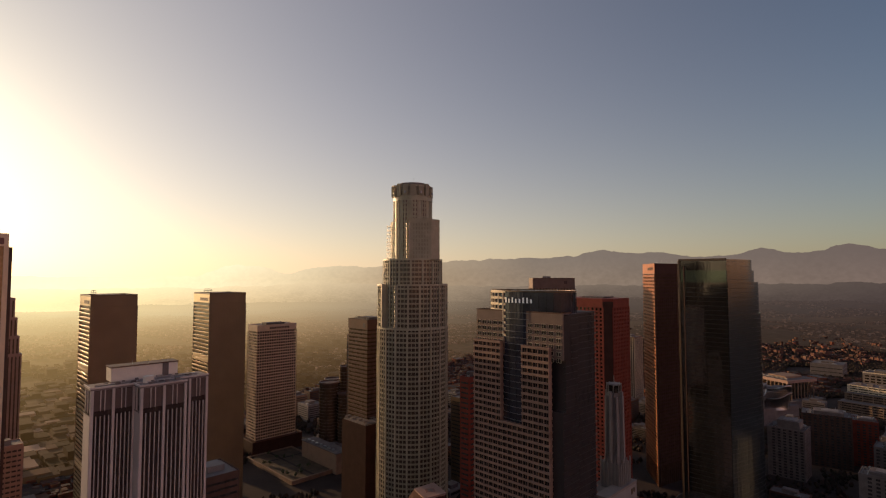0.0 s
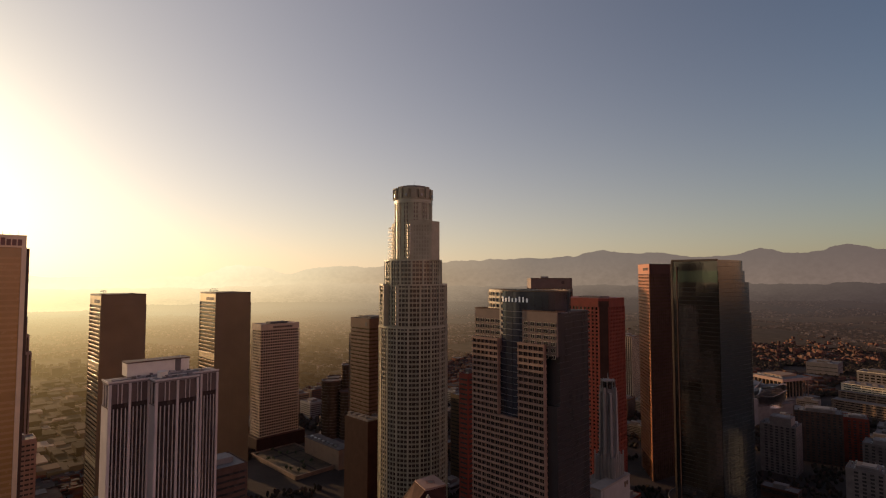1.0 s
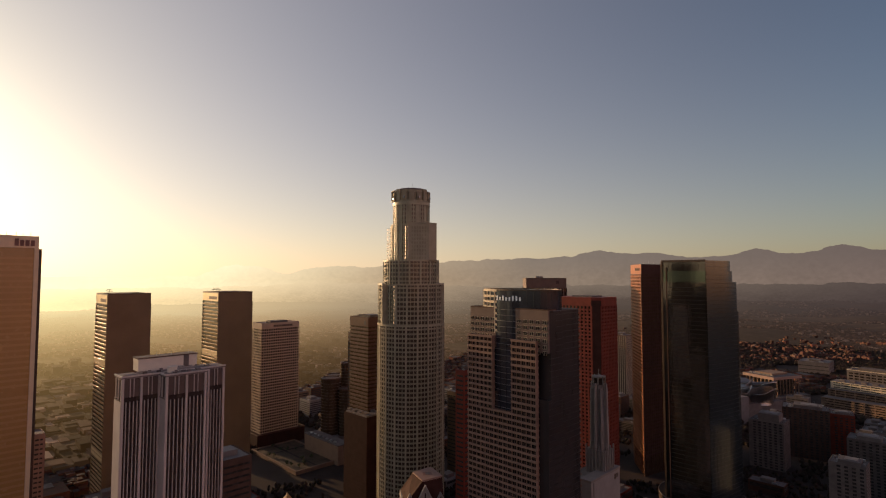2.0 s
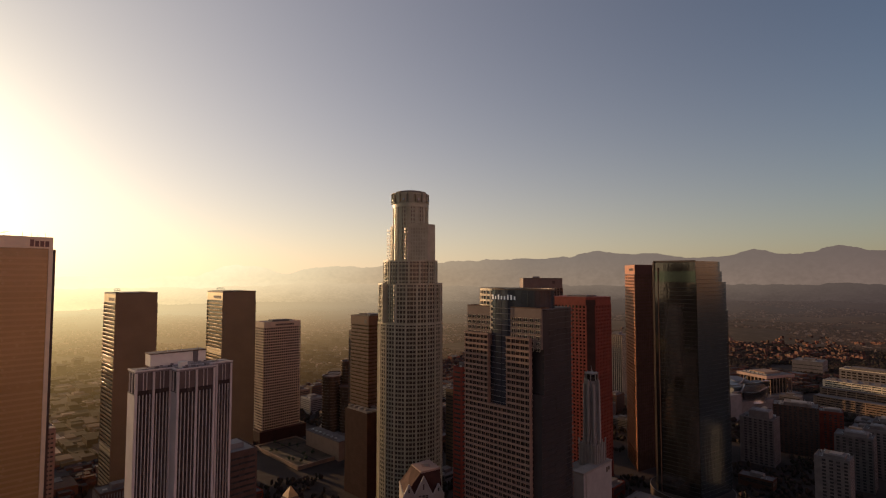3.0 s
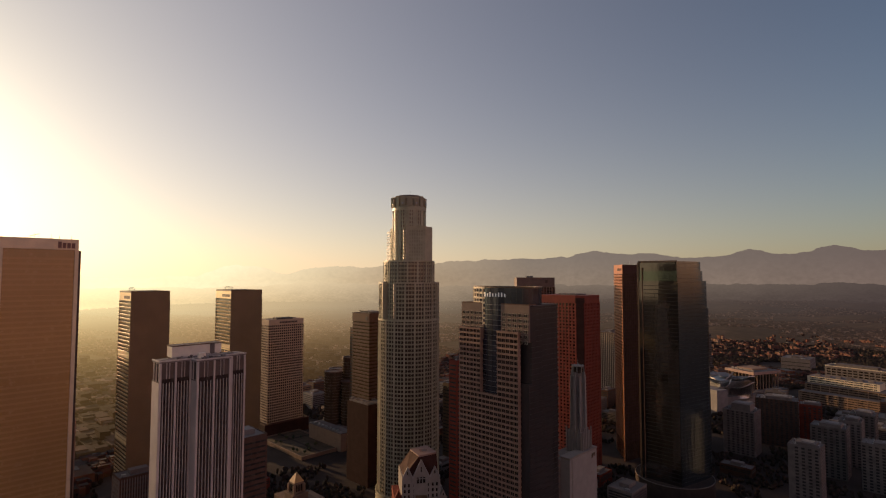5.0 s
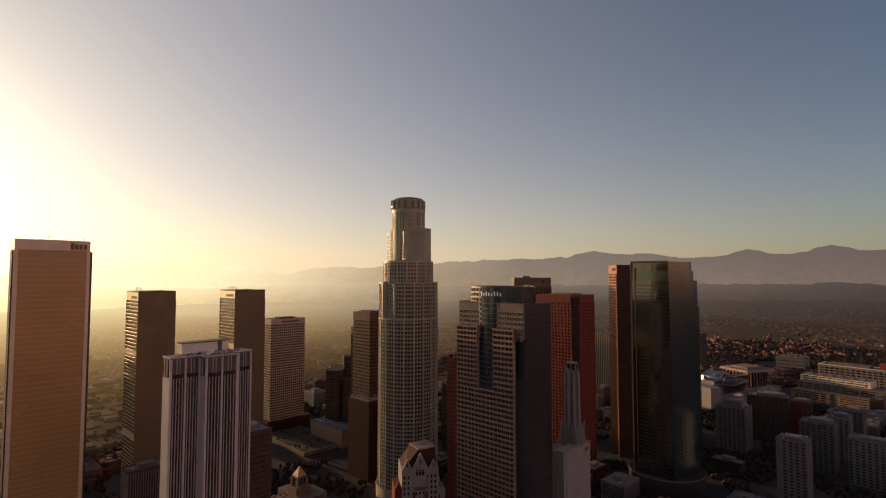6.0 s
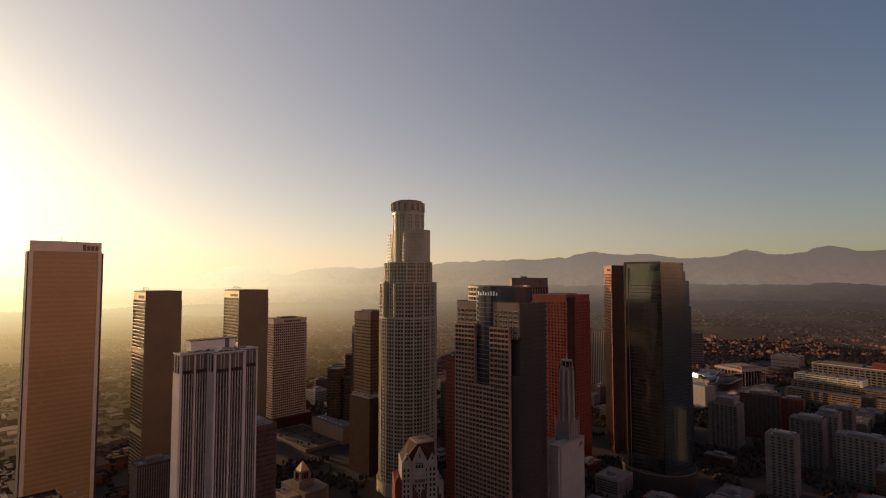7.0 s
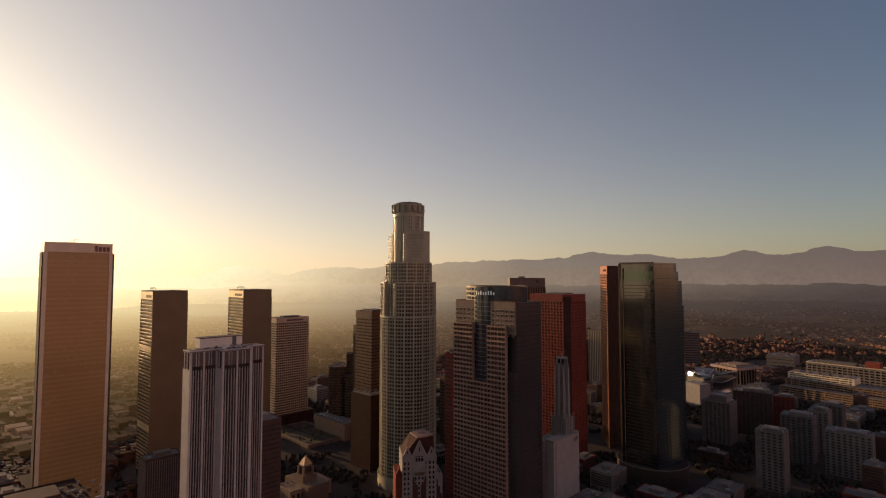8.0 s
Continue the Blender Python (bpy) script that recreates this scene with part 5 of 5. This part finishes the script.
def louvred_offices():
    """Square office block with a projecting pale floor slab at every storey."""
    t = thing("louvred_offices", "dark office block with projecting pale floor slabs", "offices", 624, 1250, turn=4)
    L, W, H = 66.0, 40.0, 84.0
    bx(t, "glass_body", "matt_glass", 2, L - 2, 2, W - 2, 0, H)
    floors(t, L, W, 5, H, 18, 1.0, 0.0, "pale_paint", name="floor_slab")
    piers(t, L - 3, W - 3, 0, H, 11, 7, 0.6, 0.4, "umber", 1.5, 1.5)
    bx(t, "roof", "roofing", 1, L - 1, 1, W - 1, H, H + 0.8)
    bx(t, "roof_plant", "concrete", 18, 48, 10, 30, H + 0.8, H + 5)
    return t


def balcony_tower(x, y, L, W, H, wall, label, plant_h=5.0, turn=45.0):
    t = thing("apartment_tower", label, "apartments", x, y, turn=turn, group="apartment towers")
    bx(t, "wall", wall, 0, L, 0, W, 0, H)
    n = int(H / 3.2)
    for k in range(n):
        z = 1.5 + 3.2 * k
        for i in range(max(2, int(W / 5.5))):
            bx(t, "pane", "plain_glass", -0.08, 0.5, 1.6 + 5.5 * i, 4.4 + 5.5 * i, z, z + 1.8)
        for i in range(max(2, int(L / 5.5))):
            bx(t, "pane", "plain_glass", 1.6 + 5.5 * i, 4.4 + 5.5 * i, -0.08, 0.5, z, z + 1.8)
    parapet(t, L, W, H, 1.0, 0.5, wall)
    bx(t, "roof", "roofing", 0.6, L - 0.6, 0.6, W - 0.6, H, H + 0.2)
    bx(t, "penthouse", "concrete", L * 0.15, L * 0.8, W * 0.15, W * 0.75, H + 0.2, H + plant_h)
    bx(t, "penthouse_roof", "pale_paint", L * 0.25, L * 0.7, W * 0.25, W * 0.6, H + plant_h, H + plant_h + 0.6)
    bx(t, "roof_vent", "steel", L * 0.82, L * 0.95, W * 0.1, W * 0.3, H + 0.2, H + 2.2)
    rnd = random.Random(int(x))
    for k in range(9):
        a, b, s = rnd.uniform(0.06, 0.9) * L, rnd.choice((0.05, 0.78, 0.88)) * W, rnd.uniform(0.6, 1.8)
        bx(t, "roof_vent", rnd.choice(("steel", "pale_paint", "roofing")), a, a + s, b, b + s * 0.8, H + 0.2, H + 0.8 + s)
    bx(t, "roof_duct", "steel", L * 0.05, L * 0.95, W * 0.78, W * 0.78 + 0.5, H + 0.2, H + 0.8)
    for a, b in ((0.2, 0.2), (0.75, 0.3)):
        mast(t, L * a, W * b, H + plant_h, 2.6, 0.15)
    return t


lantern_tower()
gabled_block()
library()
roof_garden()
round_hotel()
concert_hall()
colonnade_hall()
terraced_offices()
slab_offices()
balcony_tower(404, 600, 30, 37, 55, "concrete", "grey concrete apartment tower with stepped penthouse", 9)
balcony_tower(483, 633, 34, 50, 61, "umber", "brown apartment block with rows of square windows", 4, turn=55)
balcony_tower(519, 639, 24, 26, 54, "brick", "dark red brick block beside the apartments", 3, turn=55)
balcony_tower(371, 438, 24, 27, 62, "concrete", "pale apartment tower with a flat grey roof", 3)
balcony_tower(461, 522, 26, 34, 56, "concrete", "grey apartment tower in a row of alike blocks", 4)
balcony_tower(507, 558, 26, 22, 54, "concrete", "grey apartment tower in a row of alike blocks", 4)
balcony_tower(553, 594, 30, 26, 52, "concrete", "low grey apartment tower with roof plant", 4)
balcony_tower(489, 467, 24, 44, 50, "concrete", "dark grey slab of apartments with pale end", 2)
block("roof_block", "brown office block with pale cluttered roof edge", -372, 428, 30, 20, 89, "rose_stone", 20, pier=8)
block("back_block", "dark office block with a pale stepped roof", -148, 330, 24, 30, 104, "umber", 24, top="pale_paint", roof="pale_paint")
block("striped_block", "low office block with upright pale stripes and white penthouse", -277.4, 400, 34, 21, 49, "umber", 10, pier=16, top="concrete", rib="pale_paint")
near_roof = block("corner_block", "brown office roof with plant and rooftop clutter", -206, 123, 48, 44, 111, "darkened_stone", 26, roof="darkened_stone", top="umber")
rr = random.Random(8)
for k in range(34):
    x0, y0, w, d = rr.uniform(1.5, 56), rr.uniform(1.5, 36), rr.uniform(0.5, 2.6), rr.uniform(0.5, 2.2)
    bx(near_roof, "roof_vent", rr.choice(("concrete", "steel", "umber", "pale_paint")), x0, x0 + w, y0, y0 + d, 111.1, 111.6 + rr.uniform(0.3, 1.8))
block("slim_tower", "pale beige tower with upright ribs", 354, 985, 34, 36, 116, "plaster", 27, pier=9, rib="cream")
# unseen block added behind the towers to keep the sun off the apartments
block("residential_tower", "unseen beige block added to shade the apartments", 318, 628, 84, 70, 130, "rose_stone", 34, pier=12)
block("low_slab", "dim brown office slab with flat roof", 318, 1010, 40, 30, 96, "rose_stone", 22, pier=8)
block("red_block", "narrow deep red office block", 20.5, 420, 14, 10, 149, "red_granite", 36)
block("dark_block", "dark block with white roof edges", 30, 590, 22, 30, 92, "dark_stone", 20)
louvred_offices()
# dark towers that show mirrored in the glass tower
block("office_tower", "dark brown office tower mirrored in glass", -500, 104, 44, 44, 262, "umber", 16)
block("office_tower", "dark brown office block mirrored in glass", -458, 45, 40, 40, 215, "umber", 13)
block("theatre_box", "boxy theatre with pale roof edges", 884, 1180, 60, 60, 32, "concrete", 3)
block("slender_block", "slender dark block with a pale edge", -108, 622, 12, 8, 160, "brown_stone", 40, plant=False)

# ---- the city around ----
KEEP = [(-27, 479, 44), (-300, 335, 46), (-315, 520, 46), (-235, 580, 46), (-225, 735, 50), (-75, 560, 48), (-150, 300, 46), (55, 345, 50), (140, 730, 55), (165, 605, 52), (262, 610, 48), (262, 495, 50), (115, 400, 30),
        (-12, 353, 32), (-128, 440, 36), (-170, 635, 70), (-136, 712, 50), (505, 858, 60), (620, 975, 62), (760, 900, 105), (890, 1000, 120), (400, 640, 38), (485, 665, 40), (519, 665, 28), (371, 465, 32), (456, 550, 34),
        (507, 588, 30), (553, 624, 34), (480, 500, 34), (-270, 425, 30), (-203, 160, 55), (243, 690, 16), (20, 435, 14), (30, 620, 26), (655, 1275, 50), (880, 1260, 60), (-104, 635, 12), (-80, 545, 40), (-505, 610, 40), (-365, 450, 24), (-152, 358, 22), (322, 680, 62), (350, 700, 55), (354, 1010, 36), (318, 1035, 36)]


def clear(x, y, r):
    return all((x - a) ** 2 + (y - b) ** 2 > (r + c) ** 2 for a, b, c in KEEP)


random.seed(21)
WALLS = ("concrete", "plaster", "brick", "pale_paint", "concrete", "brown_stone")
KIND = {"concrete": "grey concrete", "plaster": "tan plaster", "brick": "red brick", "pale_paint": "pale painted", "brown_stone": "brown stone"}
protos = []
for i in range(14):
    L, W, H = random.uniform(16, 34), random.uniform(16, 38), random.choice((9, 11, 13, 16, 20, 26, 32))
    wall = WALLS[i % 6]
    protos.append((block("low_building", f"{KIND[wall]} low city building with flat roof", 0, -1200 - 60 * i, L, W, H, wall, max(2, int(H / 4))), L, W))
    protos[-1][0]["dull"] = wall in ("brown_stone", "brick", "concrete")
    nest(tagged(protos[-1][0], group="low city buildings"))
count = 0
for gx in range(-16, 26):
    for gy in range(-6, 30):
        if count >= 158:
            break
        u, v = gx * 46 + random.uniform(-3, 3) + (8 if gx % 3 == 0 else 0), gy * 52 + random.uniform(-3, 3) - 300
        x, y = 0.7071 * (u - v), 0.7071 * (u + v) + 250
        if not (-760 < x < 900 and 260 < y < 960) or abs(x) > 0.95 * (y + 130) or not clear(x, y, 27) or math.hypot(x, y) > plain_start(math.atan2(x, y)) - 20:
            continue
        p, L, W = random.choice([q for q in protos if 60 > x > -250 or q[0]["dull"]])
        copy_thing(p, pose(x, y, terrain(x, y) - 0.5, 0, 0, 45) @ pose(-L / 2, -W / 2, 0))
        count += 1


for ob in [o for o in scene.objects if o.parent is None and o.children and not o.name.startswith("low_building")]:
    nest(ob)


def stuff_object(name, verts, faces, mat, label, category):
    me = poly_mesh(name, verts, faces, mat)
    return tagged(link(name, me, None), label, category, kind="stuff")


def island_material(name, stops, rough):
    m = bpy.data.materials.new(name)
    m.use_nodes = True
    nt = m.node_tree
    geo = nt.nodes.new("ShaderNodeNewGeometry")
    p = nt.nodes["Principled BSDF"]
    n = nd(nt, "ShaderNodeTexNoise", Scale=0.25, Detail=3.0)
    nt.links.new(geo.outputs["Position"], n.inputs["Vector"])
    col = ramp(nt, geo.outputs["Random Per Island"], stops)
    nt.links.new(mix(nt, "MULTIPLY", 0.6, col, n.outputs["Color"]), p.inputs["Base Color"])
    p.inputs["Roughness"].default_value, p.inputs["Specular IOR Level"].default_value = rough, 0.06
    return m


M["houses"] = island_material("far house walls", ((0.0, (0.09, 0.05, 0.04)), (0.4, (0.19, 0.095, 0.065)), (0.6, (0.12, 0.07, 0.055)), (0.85, (0.30, 0.15, 0.10)), (1.0, (0.34, 0.12, 0.07))), 0.6)
M["house_roofs"] = island_material("far house roofs", ((0.0, (0.07, 0.05, 0.045)), (0.5, (0.11, 0.085, 0.075)), (0.8, (0.15, 0.075, 0.05)), (0.93, (0.16, 0.13, 0.11)), (1.0, (0.30, 0.26, 0.22))), 0.8)
M["woods"] = island_material("far tree crowns", ((0.0, (0.050, 0.042, 0.031)), (0.5, (0.070, 0.053, 0.041)), (1.0, (0.10, 0.071, 0.054))), 0.9)

M["apartments"] = island_material("terracotta apartment walls", ((0.0, (0.15, 0.082, 0.062)), (0.35, (0.25, 0.130, 0.092)), (0.7, (0.20, 0.098, 0.072)), (1.0, (0.42, 0.29, 0.215))), 0.7)

hv, hf, roof_faces = [], [], []
tv, tf = [], []
rng = random.Random(4)
placed = 0
while placed < 14000:
    y = rng.uniform(330, 2400)
    x = rng.uniform(-1.02, 1.02) * (y + 140)
    if placed % 8 == 0:
        x, y = rng.uniform(-760, -300), rng.uniform(380, 900)
    r = math.hypot(x, y)
    if r > plain_start(math.atan2(x, y)) + (30 if x < 350 else 30 + 320 * rng.random() ** 2) or (y < 960 and -300 < x < 900) or rng.random() > min(1.0, 0.35 + 900 / r):
        continue
    if not clear(x, y, 14) or (x > 350 and rng.random() < (r - 1500) / 1500):
        continue
    placed += 1
    if x > 350 and 1450 < r < 2400 and rng.random() < 0.5:
        continue
    if noise.noise(Vector((x / 330, y / 330, 0))) > (0.12 if x < 350 else -0.02) + 0.1 * rng.random():
        continue
    a, b, h = rng.uniform(2.2, 4.0), rng.uniform(3.0, 6.5), rng.choice((4, 5, 6, 7, 8, 9, 10, 12))
    if x > 350 and r < 1700 and rng.random() < 0.06:
        a, b, h = rng.uniform(5, 8), rng.uniform(8, 17), rng.uniform(9, 13)
    elif r < 1500 and rng.random() < 0.015:
        a, b, h = rng.uniform(6, 12), rng.uniform(9, 18), rng.uniform(8, 14)
    z = terrain(x, y) - 1.5
    ang = radians(45 if x < 350 else rng.uniform(2, 16)) + (radians(90) if rng.random() < 0.5 else 0)
    c, s = math.cos(ang), math.sin(ang)
    base = len(hv)
    ridge_roof = h < 7 and rng.random() < 0.5
    for zz, k in ((0, 1.0), (h + 1.5, 1.0)):
        for px, py in ((-a, -b), (a, -b), (a, b), (-a, b)):
            hv.append((x + c * px - s * py, y + s * px + c * py, z + zz))
    hf += [(base + i, base + (i + 1) % 4, base + 4 + (i + 1) % 4, base + 4 + i) for i in range(4)]
    walls_only = len(hf)
    if ridge_roof:
        for py in (-b, b):
            hv.append((x - s * py, y + c * py, z + h + 4.2))
        q = base + 8
        hf += [(base + 4, base + 5, q), (base + 5, base + 6, q + 1, q), (base + 6, base + 7, q + 1), (base + 7, base + 4, q, q + 1)]
    else:
        hf.append((base + 4, base + 5, base + 6, base + 7))
    roof_faces.extend(range(walls_only, len(hf)))
av, af, flat_tops = [], [], []


def wing(x, y, ang, a, b, z, h):
    """One bay of an apartment block: walls and a flat roof with its own pale rim."""
    c, s, n = math.cos(ang), math.sin(ang), len(av)
    for zz in (0, h):
        for qx, qy in ((-a, -b), (a, -b), (a, b), (-a, b)):
            av.append((x + c * qx - s * qy, y + s * qx + c * qy, z + zz))
    af.extend((n + i, n + (i + 1) % 4, n + 4 + (i + 1) % 4, n + 4 + i) for i in range(4))
    flat_tops.append(len(af))
    af.append((n + 4, n + 5, n + 6, n + 7))


# terracotta apartment blocks round courtyards, their bays stepping in and out
for gx in range(15):
    for gy in range(6):
        x, y = 830 + 58 * gx + rng.uniform(-10, 10), 1400 + 62 * gy + rng.uniform(-10, 10) - 8 * gx
        if rng.random() < 0.30 or noise.noise(Vector((x / 260, y / 160, 11.0))) > 0.12 or not clear(x, y, 30):
            continue
        ang = radians(rng.choice((6, 10, 96, 14)))
        c, s, tall = math.cos(ang), math.sin(ang), rng.choice((10, 12, 13, 15))
        bays = rng.randint(3, 6)
        for k in range(bays):
            along, out = (k - bays / 2) * 8.2, 1.6 * (k % 2) + rng.uniform(0, 0.8)
            px, py = x - s * along - c * out, y + c * along - s * out
            wing(px, py, ang, 5.5, 4.0, terrain(px, py) - 2, tall + 2 + 1.6 * (k % 2))
            if rng.random() < 0.35:
                wing(px + 1.5 * c, py + 1.5 * s, ang, 1.6, 1.4, terrain(px, py) + tall, 3.4)
flats = stuff_object("apartment_blocks", av, af, "apartments", "terracotta apartment blocks with stepped bays among trees", "apartments")
flats.data.materials.append(M["house_roofs"])
for i in flat_tops:
    flats.data.polygons[i].material_index = 1
town = stuff_object("far_houses", hv, hf, "houses", "hazy low houses and flat roofs spread across the plain", "houses")
town.data.materials.append(M["house_roofs"])
for i in roof_faces:
    town.data.polygons[i].material_index = 1
placed = 0
while placed < 36000:
    y = rng.uniform(250, 1980)
    x = rng.uniform(-1.02, 1.02) * (y + 140)
    if placed > 35400:
        s = rng.random()
        x, y = 660 + 260 * s + rng.uniform(-14, 14), 900 - 240 * s + rng.uniform(-14, 14)
    elif placed > 22000:
        x, y = rng.uniform(380, 1500), rng.uniform(880, 1950)
    r = math.hypot(x, y)
    if r > plain_start(math.atan2(x, y)) + 30 or rng.random() > min(1.0, 0.3 + 1000 / r) or not clear(x, y, 4):
        continue
    placed += 1
    w, h = (rng.uniform(2.5, 6.0), rng.uniform(4, 9)) if r > 800 else (rng.uniform(1.5, 3.2), rng.uniform(3, 7))
    if placed > 22000:
        w, h = rng.uniform(3.5, 6.5), rng.uniform(5, 9.5)
    z = terrain(x, y)
    base = len(tv)
    tv.append((x + rng.uniform(-1, 1), y + rng.uniform(-1, 1), z + h))
    for level, k in ((0.72, 0.75), (0.35, 1.0)):
        for i in range(5):
            a = 1.2566 * i + rng.uniform(-0.4, 0.4)
            rr = w * k * rng.uniform(0.65, 1.2)
            tv.append((x + rr * math.cos(a), y + rr * math.sin(a), z + h * level + rng.uniform(-0.8, 0.8)))
    tv.append((x, y, z - 1))
    tf += [(base, base + 1 + i, base + 1 + (i + 1) % 5) for i in range(5)]
    tf += [(base + 1 + i, base + 6 + i, base + 6 + (i + 1) % 5, base + 1 + (i + 1) % 5) for i in range(5)]
    tf += [(base + 11, base + 6 + (i + 1) % 5, base + 6 + i) for i in range(5)]
stuff_object("far_woods", tv, tf, "woods", "dark street trees and wooded slopes between the houses", "trees")

# low roofs and groves of the far plain, too small and hazy to tell apart
fv, ff = [], []
while len(fv) < 8 * 52000:
    a = radians(rng.uniform(-52, 52))
    r = plain_start(a) + 10 + (4080 - plain_start(a)) * rng.random() ** 1.2
    x, y = r * math.sin(a), r * math.cos(a)
    patch = noise.noise(Vector((x / 420, y / 260, 2.0))) + 0.6 * noise.noise(Vector((x / 150, y / 90, 5.0)))
    if patch > (0.06 if a < 0 else (0.10 if r < 2400 else -0.12)):
        continue
    grove = rng.random() < 0.4
    l, w, h = (rng.uniform(3, 7), rng.uniform(3, 7), rng.uniform(3, 6)) if grove else (rng.uniform(2, 4), rng.uniform(2.5, 7), rng.choice((3, 4, 5, 6, 8)))
    if r < 1300 and rng.random() < 0.12:
        l, w, h = rng.uniform(7, 14), rng.uniform(8, 20), rng.uniform(5, 14)
    c, s, z = math.cos(0.8), math.sin(0.8), terrain(x, y)
    base = len(fv)
    for zz, k in ((0, 1.0), (h + 2.5, 0.6 if grove else 1.0)):
        for px, py in ((-l, -w), (l, -w), (l, w), (-l, w)):
            fv.append((x + k * (c * px - s * py), y + k * (s * px + c * py), z + zz))
    ff += [(base + i, base + (i + 1) % 4, base + 4 + (i + 1) % 4, base + 4 + i) for i in range(4)] + [(base + 4, base + 5, base + 6, base + 7)]
M["far_city"], M["hazy_blocks"] = FAR_CITY, HAZY_BLOCKS
bv, bf = [], []
while len(bv) < 16 * 6500:
    a = radians(rng.uniform(-52, -2))
    r = plain_start(a) + 15 + 900 * rng.random() ** 1.3
    x, y = r * math.sin(a), r * math.cos(a)
    if noise.noise(Vector((x / 150, y / 150, 6.0))) > 0.2 or not clear(x, y, 20):
        continue
    l, w, h = rng.uniform(2.2, 5.0), rng.uniform(3.0, 9), rng.choice((4, 5, 6, 7, 8, 9, 11))
    if rng.random() < 0.03:
        l, w, h = rng.uniform(6, 10), rng.uniform(9, 18), rng.uniform(10, 22)
    c, s, z = math.cos(0.785), math.sin(0.785), terrain(x, y)
    for z0, z1, k in ((0, h, 1.0), (h + 0.05, h + 1.2, 1.04)):
        base = len(bv)
        for zz in (z0, z1):
            for px, py in ((-l, -w), (l, -w), (l, w), (-l, w)):
                bv.append((x + k * (c * px - s * py), y + k * (s * px + c * py), z + zz))
        bf += [(base + i, base + (i + 1) % 4, base + 4 + (i + 1) % 4, base + 4 + i) for i in range(4)] + [(base + 4, base + 5, base + 6, base + 7)]
stuff_object("hazy_blocks", bv, bf, "hazy_blocks", "brown city blocks with evening haze painted over", "distance")
stuff_object("far_city", fv, ff, "far_city", "tiny roofs and groves of the distant plain, haze painted in", "distance")
